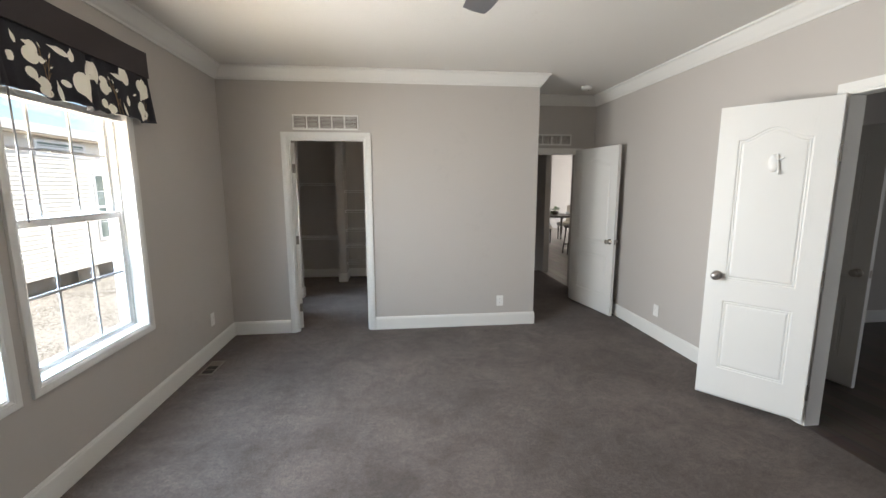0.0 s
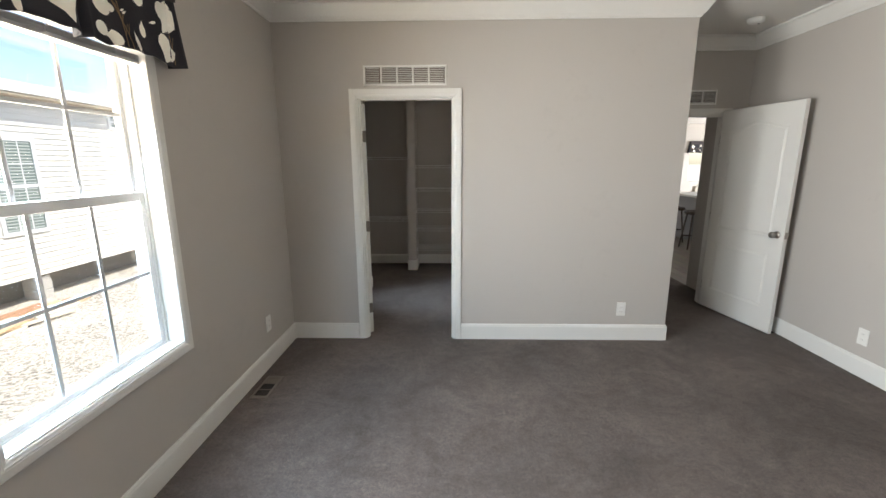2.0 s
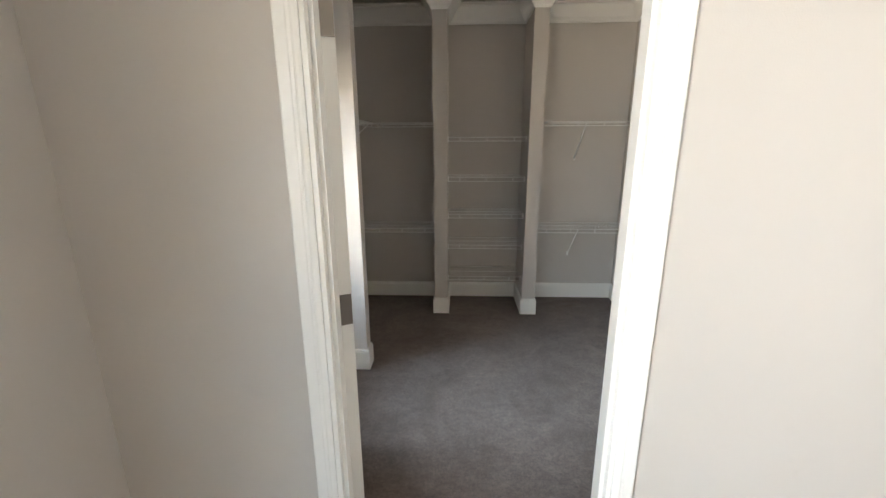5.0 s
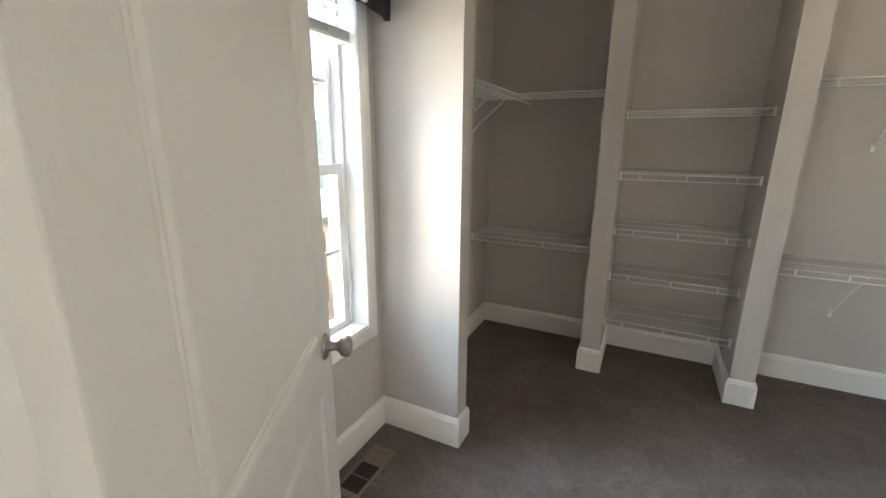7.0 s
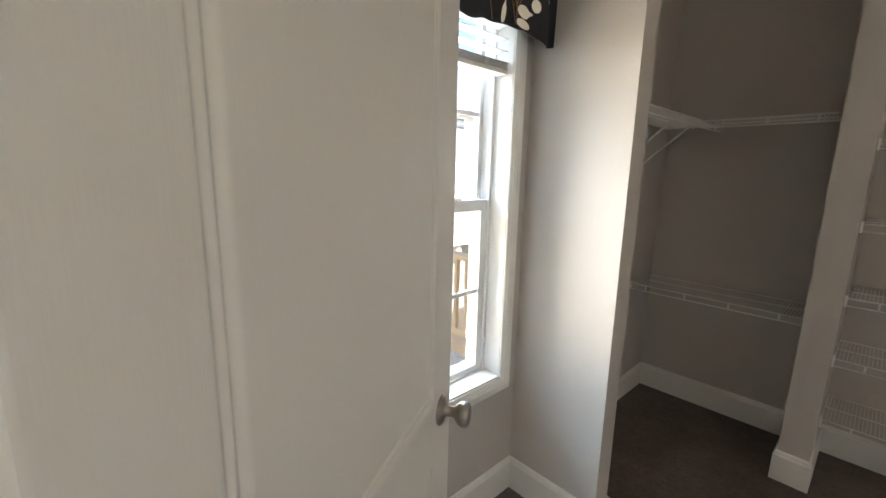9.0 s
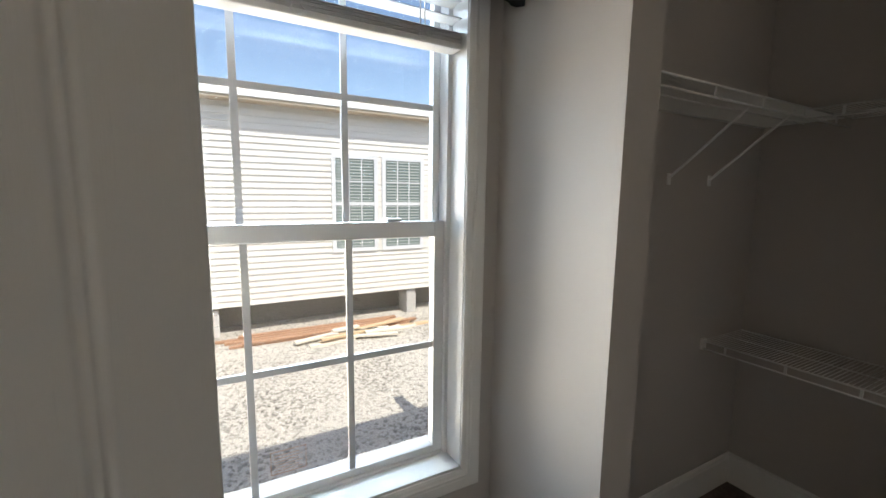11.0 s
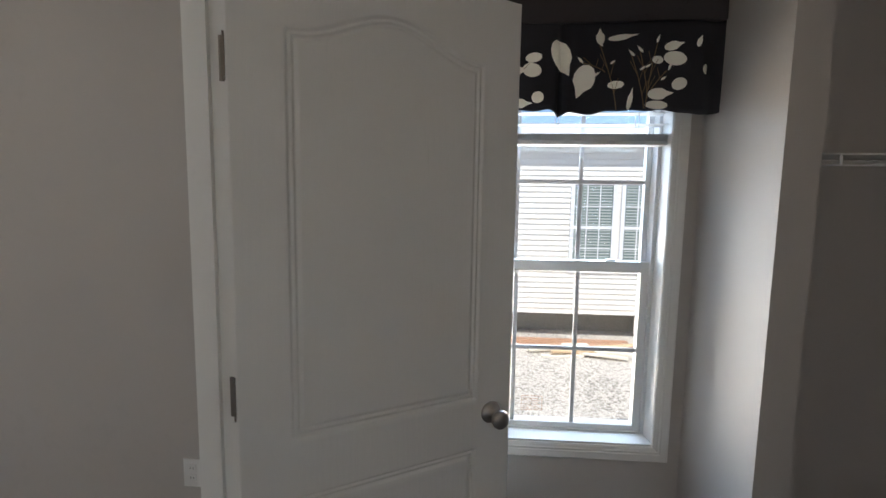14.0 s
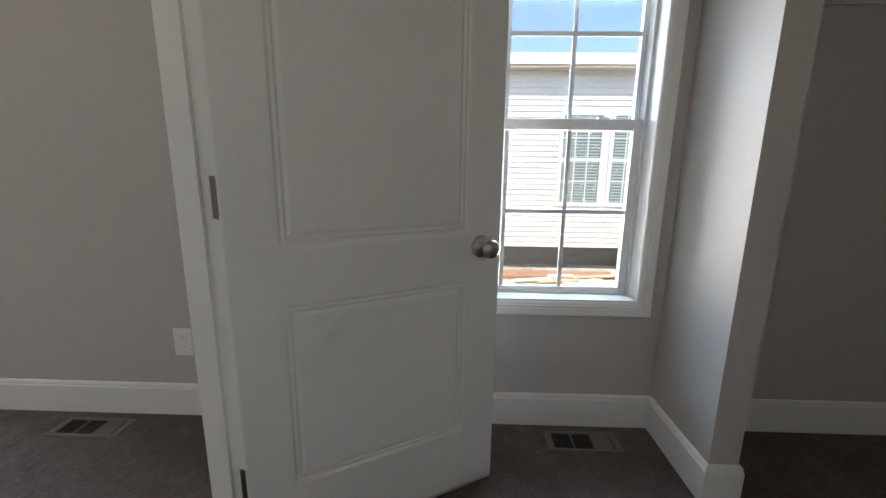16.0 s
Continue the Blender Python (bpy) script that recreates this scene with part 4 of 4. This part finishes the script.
for y in (-0.10, -3.4, -7.0, 3.4, 6.9):
    p = tagged(put("pier", boxes((-0.2, 0.2, -0.1, 0.1, 0, 0.19), (-0.2, 0.2, -0.1, 0.1, 0.195, 0.385), (-0.19, 0.19, -0.09, 0.09, 0.386, 0.458)), M_CONC, bevel=0.006), "grey concrete block pier under the neighbouring house", "pier", "piers under the house")
    p.matrix_world = pose(XN - 0.22, 6.0 + y, GZ)
part("crawl_back", boxes((-0.66, -0.58, -13.9, 13.9, 0, ZB - 0.051)), M_CRAWL, house)
for i in range(26):
    low = i < 8
    L = random.uniform(2.2, 3.0) if low else random.uniform(0.35, 1.5)
    wd = random.uniform(0.030, 0.048)
    o = tagged(put("lumber_board", soft_box(-wd, wd, -L / 2, L / 2, 0, 0.036, 0.003, 1), M_LUMBER3 if low else (M_LUMBER, M_LUMBER2, M_LUMBER2)[i % 3]),
               "reddish sawn lumber board stacked by the house" if low else "pale sawn lumber board lying in a loose pile", "lumber", "lumber pile on the gravel")
    if low:
        o.matrix_world = pose(-7.22 + (i % 4) * 0.105, 7.55 + random.uniform(-0.25, 0.25), GZ + 0.002 + (i // 4) * 0.040, 0, 0, random.uniform(-1, 1))
    else:
        k = i - 8
        o.matrix_world = pose(-6.80 + (k % 6) * 0.075 + random.uniform(-0.03, 0.03), 8.1 + random.uniform(-0.75, 0.7), GZ + 0.002 + (k // 6) * 0.038, 0, 0, random.uniform(-16, 16))
stones = bmesh.new()
for i in range(5200):
    x, y, r = random.uniform(-7.0, -1.8), random.uniform(1.5, 13), random.uniform(0.006, 0.017)
    ang = random.uniform(0, 6.28)
    base = [stones.verts.new((x + r * math.cos(ang + k * 1.571) * random.uniform(0.7, 1.2), y + r * math.sin(ang + k * 1.571) * random.uniform(0.7, 1.2), GZ - 0.002)) for k in range(4)]
    tops = [stones.verts.new((v.co.x * 0.6 + x * 0.4, v.co.y * 0.6 + y * 0.4, GZ + r * random.uniform(0.5, 0.9))) for v in base]
    for k in range(4):
        stones.faces.new((base[k], base[(k + 1) % 4], tops[(k + 1) % 4], tops[k]))
    stones.faces.new(tops)
tagged(put("gravel_stones", stones, M_STONE), "loose pale stones scattered over the gravel", "gravel", kind="stuff")


# ---- porch rail beside the house ----
porch = empty("porch_rail", "unpainted timber porch with railing beside the house", "porch", m=pose(-1.35, 8.0, GZ))
part("deck", boxes((-2.0, 0.0, 0.0, 1.6, 0.72, 0.80)), M_LUMBER, porch)
for x in (-1.95, -1.0, -0.06):
    part("post", soft_box(x - 0.045, x + 0.045, -0.045, 0.045, 0.0, 1.62, 0.004, 1), M_LUMBER, porch)
part("top_rail", soft_box(-2.02, 0.0, -0.06, 0.06, 1.62, 1.66, 0.005, 1), M_LUMBER, porch)
part("bottom_rail", soft_box(-1.9, -0.1, -0.02, 0.02, 0.90, 0.96, 0.004, 1), M_LUMBER, porch)
pick = None
for k in range(14):
    x = -1.83 + k * 0.13
    if pick is None:
        pick = part("baluster", boxes((-0.018, 0.018, -0.018, 0.018, 0.96, 1.62)), M_LUMBER, porch)
        pick.location.x = x
    else:
        o = new("baluster", pick.data)
        o.parent = porch
        o.location.x = x


# ---- small fittings ----
def wall_grille(m, w, h, label):
    """Transfer grille of five louvred cells; faces local -y, centred on its origin."""
    ob = empty("transfer_grille", label, "vent grille", "transfer grilles over doorways", m=m)
    rim = 0.016
    bm = bmesh.new()
    sweep(bm, [(-w / 2, 0, -h / 2), (w / 2, 0, -h / 2), (w / 2, 0, h / 2), (-w / 2, 0, h / 2)], [(0, 0), (0, 0.006), (0.004, 0.009), (rim, 0.009), (rim, 0.0)], (0, -1, 0), closed=True)
    part("frame", bm, M_PLASTIC, ob)
    part("backing", boxes((-w / 2 + 0.01, w / 2 - 0.01, -0.0015, -0.0005, -h / 2 + 0.01, h / 2 - 0.01)), M_REG, ob)
    cell = (w - 2 * rim) / 5
    for i in range(1, 5):
        x = -w / 2 + rim + i * cell
        part("mullion", boxes((x - 0.007, x + 0.007, -0.008, -0.0016, -h / 2 + rim, h / 2 - rim)), M_PLASTIC, ob)
    slat = None
    for k in range(9):
        z = -h / 2 + rim + (h - 2 * rim) * (k + 0.5) / 9
        for i in range(5):
            x0 = -w / 2 + rim + i * cell + (0.0075 if i else 0)
            if slat is None:
                bm = boxes((0, cell - 0.015, -0.0045, 0.0045, -0.0008, 0.0008))
                slat = part("slat", bm, M_PLASTIC, ob)
                o = slat
            else:
                o = new("slat", slat.data)
                o.parent = ob
            o.matrix_local = pose(x0, -0.0065, z, 38, 0, 0)
    return ob


wall_grille(pose(-0.014, YP - 0.0005, 2.187), 0.650, 0.150, "white louvred transfer grille above the closet doorway")
wall_grille(pose(2.648, YH - 0.0005, 2.147), 0.650, 0.140, "white louvred transfer grille above the hall doorway")


def outlet(m, label):
    ob = empty("wall_outlet", label, "outlet", "wall outlets", m=m)
    part("plate", soft_box(-0.038, 0.038, -0.006, 0, -0.060, 0.060, 0.003), M_PLASTIC, ob)
    for z in (-0.021, 0.021):
        recep = part("receptacle", soft_box(-0.017, 0.017, -0.0085, -0.0055, z - 0.015, z + 0.015, 0.002), M_PLASTIC, ob)
        for x in (-0.006, 0.006):
            part("slot", boxes((x - 0.001, x + 0.001, -0.0092, -0.0086, z - 0.003, z + 0.006)), M_INK, recep)
    return ob


outlet(pose(1.810, YP - 0.0005, 0.281), "white outlet plate above the partition baseboard")
outlet(pose(XW + 0.0005, 4.81, 0.330, 0, 0, 90), "white outlet plate on the outside wall")
outlet(pose(XR - 0.0005, 4.72, 0.290, 0, 0, -90), "white outlet plate on the passage wall")


# register taupe darkened, so the open louvres carry the duct's shade in their colour
M_REGD = mat("shaded_louvre", (0.035, 0.028, 0.024), 0.5)


def register(m, label):
    """Floor register: a stamped plate with three louvred windows."""
    ob = empty("floor_register", label, "floor register", "floor registers", m=m)
    w, l = 0.115, 0.285
    t = 0.005
    xs, ys = (-0.043, 0.043), [(-0.115, -0.042), (-0.036, 0.036), (0.042, 0.115)]
    bm = bmesh.new()
    box(bm, -w / 2, xs[0], -l / 2, l / 2, 0, t)
    box(bm, xs[1], w / 2, -l / 2, l / 2, 0, t)
    cuts = [-l / 2] + [v for p in ys for v in p] + [l / 2]
    for a, b in zip(cuts[::2], cuts[1::2]):
        box(bm, xs[0], xs[1], a, b, 0, t)
    part("plate", bm, M_REG, ob, bevel=0.0015)
    # near-black sheet stands in for the shade down the duct
    part("duct_shadow", boxes((xs[0], xs[1], -0.115, 0.115, 0.0003, 0.0008)), M_DARK, ob)
    bar = None
    for a, b in ys[:2]:
        for k in range(7 if a < 0.04 else 12):
            y = a + (b - a) * (k + 0.5) / (7 if a < 0.04 else 12)
            if bar is None:
                bar = part("louvre", boxes((xs[0], xs[1], -0.0010, 0.0010, -0.001, 0.001)), M_REGD, ob)
                o = bar
            else:
                o = new("louvre", bar.data)
                o.parent = ob
            o.matrix_local = pose(0, y, 0.0032, 15, 0, 0)
    bar = None
    for k in range(10):
        if bar is None:
            bar = o = part("louvre", boxes((xs[0], xs[1], -0.0034, 0.0034, -0.0008, 0.0008)), M_REG, ob, "taupe louvre tilted shut")
        else:
            o = new("louvre", bar.data)
            o.parent = ob
        o.matrix_local = pose(0, 0.0455 + k * 0.0068, 0.0034, 12, 0, 0)
    return ob


register(pose(-0.928, 6.432, 0.001), "taupe louvred floor register beneath the closet window")
register(pose(-0.925, 4.468, 0.001), "taupe louvred floor register in the carpet")

smoke = empty("smoke_detector", "round white smoke detector on the ceiling", "smoke detector", m=pose(2.915, 5.75, HB))
bm = bmesh.new()
lathe(bm, [(0.066, 0.0), (0.066, -0.012), (0.060, -0.028), (0.045, -0.036), (0.010, -0.038)], seg=32)
part("cover", bm, M_PLASTIC, smoke, smooth=True)
bm = bmesh.new()
lathe(bm, [(0.010, -0.0375), (0.010, -0.041)], pose(0.025, 0.0, 0.0), 12)
part("test_button", bm, M_GREYCAB, smoke)

# ceiling fan over the middle of the room
fan = empty("ceiling_fan", "white five-blade ceiling fan hanging from bedroom ceiling", "ceiling fan", m=pose(1.19, 2.45, HB))
bm = bmesh.new()
lathe(bm, [(0.065, 0.0), (0.065, -0.03), (0.02, -0.06), (0.014, -0.065), (0.014, -0.22)], seg=24)
part("canopy", bm, M_PLASTIC, fan, smooth=True)
bm = bmesh.new()
lathe(bm, [(0.03, -0.22), (0.10, -0.24), (0.115, -0.29), (0.10, -0.335), (0.05, -0.36)], seg=28)
part("motor_housing", bm, M_PLASTIC, fan, smooth=True)
blade = None
for k in range(5):
    ang = 100 + 72 * k
    if blade is None:
        bm = bmesh.new()
        outline = [(0.13, -0.03), (0.2, -0.055), (0.56, -0.066), (0.632, -0.058), (0.64, 0.0), (0.632, 0.058), (0.56, 0.066), (0.2, 0.055), (0.13, 0.03)]
        bm.faces.new([bm.verts.new((x, y, 0)) for x, y in outline])
        bmesh.ops.solidify(bm, geom=bm.faces[:], thickness=0.006)
        blade = part("blade", bm, M_GREYCAB, fan)
        o = blade
    else:
        o = new("blade", blade.data)
        o.parent = fan
    o.matrix_local = pose(0, 0, -0.295, 0, 0, ang) @ pose(0, 0, 0, 10, 0, 0)

# adhesive hook on the bathroom door
hook = empty("door_hook", "white adhesive hook on the bathroom door panel", "hook", m=pose(XR - 0.02, BY1 - 0.02, 0, 0, 0, 128.7) @ pose(0.30, 0.0362, 1.69))
bm = bmesh.new()
lathe(bm, [(0.028, 0), (0.027, 0.004), (0.012, 0.007)], pose(0, 0, 0, -90, 0, 0) @ Matrix.Diagonal((1.1, 2.0, 1, 1)), 20)
part("pad", bm, M_PLASTIC, hook, smooth=True)
bm = bmesh.new()
rod(bm, (-0.018, 0.008, 0.055), (-0.030, 0.014, -0.07), 0.004, 8)
rod(bm, (-0.030, 0.014, -0.07), (-0.032, 0.030, -0.055), 0.004, 8)
rod(bm, (-0.022, 0.010, 0.02), (-0.052, 0.026, 0.032), 0.004, 8)
part("arm", bm, M_PLASTIC, hook)

# bathroom beyond the doorway
door("door_4", 0.66, "white two-panel inner bathroom door standing ajar", pose(4.02, 4.18, 0, 0, 0, -80), 0.90, z0=0.006)


# ---- dining area ----
def dining_chair(m):
    ob = empty("dining_chair", "cream upholstered dining chair with dark tapered legs", "chair", "chairs round the dining table", m=m)
    part("seat", soft_box(-0.24, 0.24, -0.24, 0.24, 0.40, 0.50, 0.03, 3), M_CREAMF, ob)
    bm = soft_box(-0.24, 0.24, -0.035, 0.035, 0.0, 0.52, 0.025, 3)
    bmesh.ops.transform(bm, matrix=pose(0, 0.24, 0.47, -8, 0, 0), verts=bm.verts)
    part("backrest", bm, M_CREAMF, ob)
    for x in (-0.2, 0.2):
        for y in (-0.2, 0.2):
            bm = bmesh.new()
            lathe(bm, [(0.014, 0.0), (0.024, 0.40)], pose(x, y, 0), 8)
            part("leg", bm, M_BRONZE, ob)
    return ob


table = empty("dining_table", "dark wood dining table with turned legs", "table", m=pose(5.10, 12.15, 0))
bm = bmesh.new()
lathe(bm, [(0.60, 0.71), (0.62, 0.725), (0.62, 0.745), (0.60, 0.755)], seg=40)
part("tabletop", bm, M_BRONZE, table)
for x in (-0.36, 0.36):
    for y in (-0.36, 0.36):
        bm = bmesh.new()
        lathe(bm, [(0.03, 0), (0.022, 0.1), (0.04, 0.35), (0.028, 0.5), (0.045, 0.71)], pose(x, y, 0), 12)
        part("leg", bm, M_BRONZE, table)
for a in (62, 128, 232, 305):
    dining_chair(pose(5.10, 12.15, 0, 0, 0, a) @ pose(0, 0.72, 0))
bowl = empty("centrepiece", "green potted plant on the dining table", "plant", m=pose(5.10, 12.15, 0.756))
bm = bmesh.new()
lathe(bm, [(0.05, 0), (0.10, 0.06), (0.11, 0.10), (0.09, 0.10)], seg=18)
part("pot", bm, M_BRONZE, bowl)
bm = bmesh.new()
for k in range(90):
    a, r, z = random.uniform(0, 6.28), random.uniform(0.02, 0.2), random.uniform(0.08, 0.26)
    c = Vector((r * math.cos(a), r * math.sin(a), z - r * 0.4))
    d = Vector((math.cos(a), math.sin(a), random.uniform(-0.2, 0.8))).normalized() * 0.05
    s_ = d.cross(Vector((0, 0, 1))).normalized() * 0.018
    bm.faces.new([bm.verts.new(c + v) for v in (-d, s_, d, -s_)])
part("foliage", bm, M_PLANT, bowl)
island = empty("kitchen_island", "grey kitchen island with pale countertop", "island", m=pose(5.42, 9.75, 0))
part("body", boxes((-0.45, 0.45, -0.9, 0.9, 0.09, 0.87), (-0.38, 0.38, -0.84, 0.84, -0.004, 0.09)), M_GREYCAB, island)
part("countertop", soft_box(-0.6, 0.5, -0.98, 0.98, 0.871, 0.91, 0.006), M_TRIM, island)
for y in (-0.34, 0.34):
    st = empty("bar_stool", "dark bar stool beside the kitchen island", "stool", "stools at the island", m=pose(4.66, 9.62 + y, -0.004))
    bm = bmesh.new()
    lathe(bm, [(0.17, 0.62), (0.18, 0.64), (0.17, 0.67)], seg=20)
    part("seat", bm, M_BRONZE, st)
    for k in range(4):
        a = math.pi / 4 + k * math.pi / 2
        bm = bmesh.new()
        rod(bm, (0.2 * math.cos(a), 0.2 * math.sin(a), 0.0), (0.12 * math.cos(a), 0.12 * math.sin(a), 0.63), 0.014, 8)
        part("leg", bm, M_BRONZE, st)
    part("footrest", boxes((-0.16, 0.16, -0.012, 0.012, 0.22, 0.244)), M_BRONZE, st)
far_valance = valance(7.90, 9.20, 1.80, 2.16, 0.10, "dark leaf-print valance over the dining area window")
far_valance.matrix_world = pose(8.55, 15.51, 1.80, 0, 0, -90)
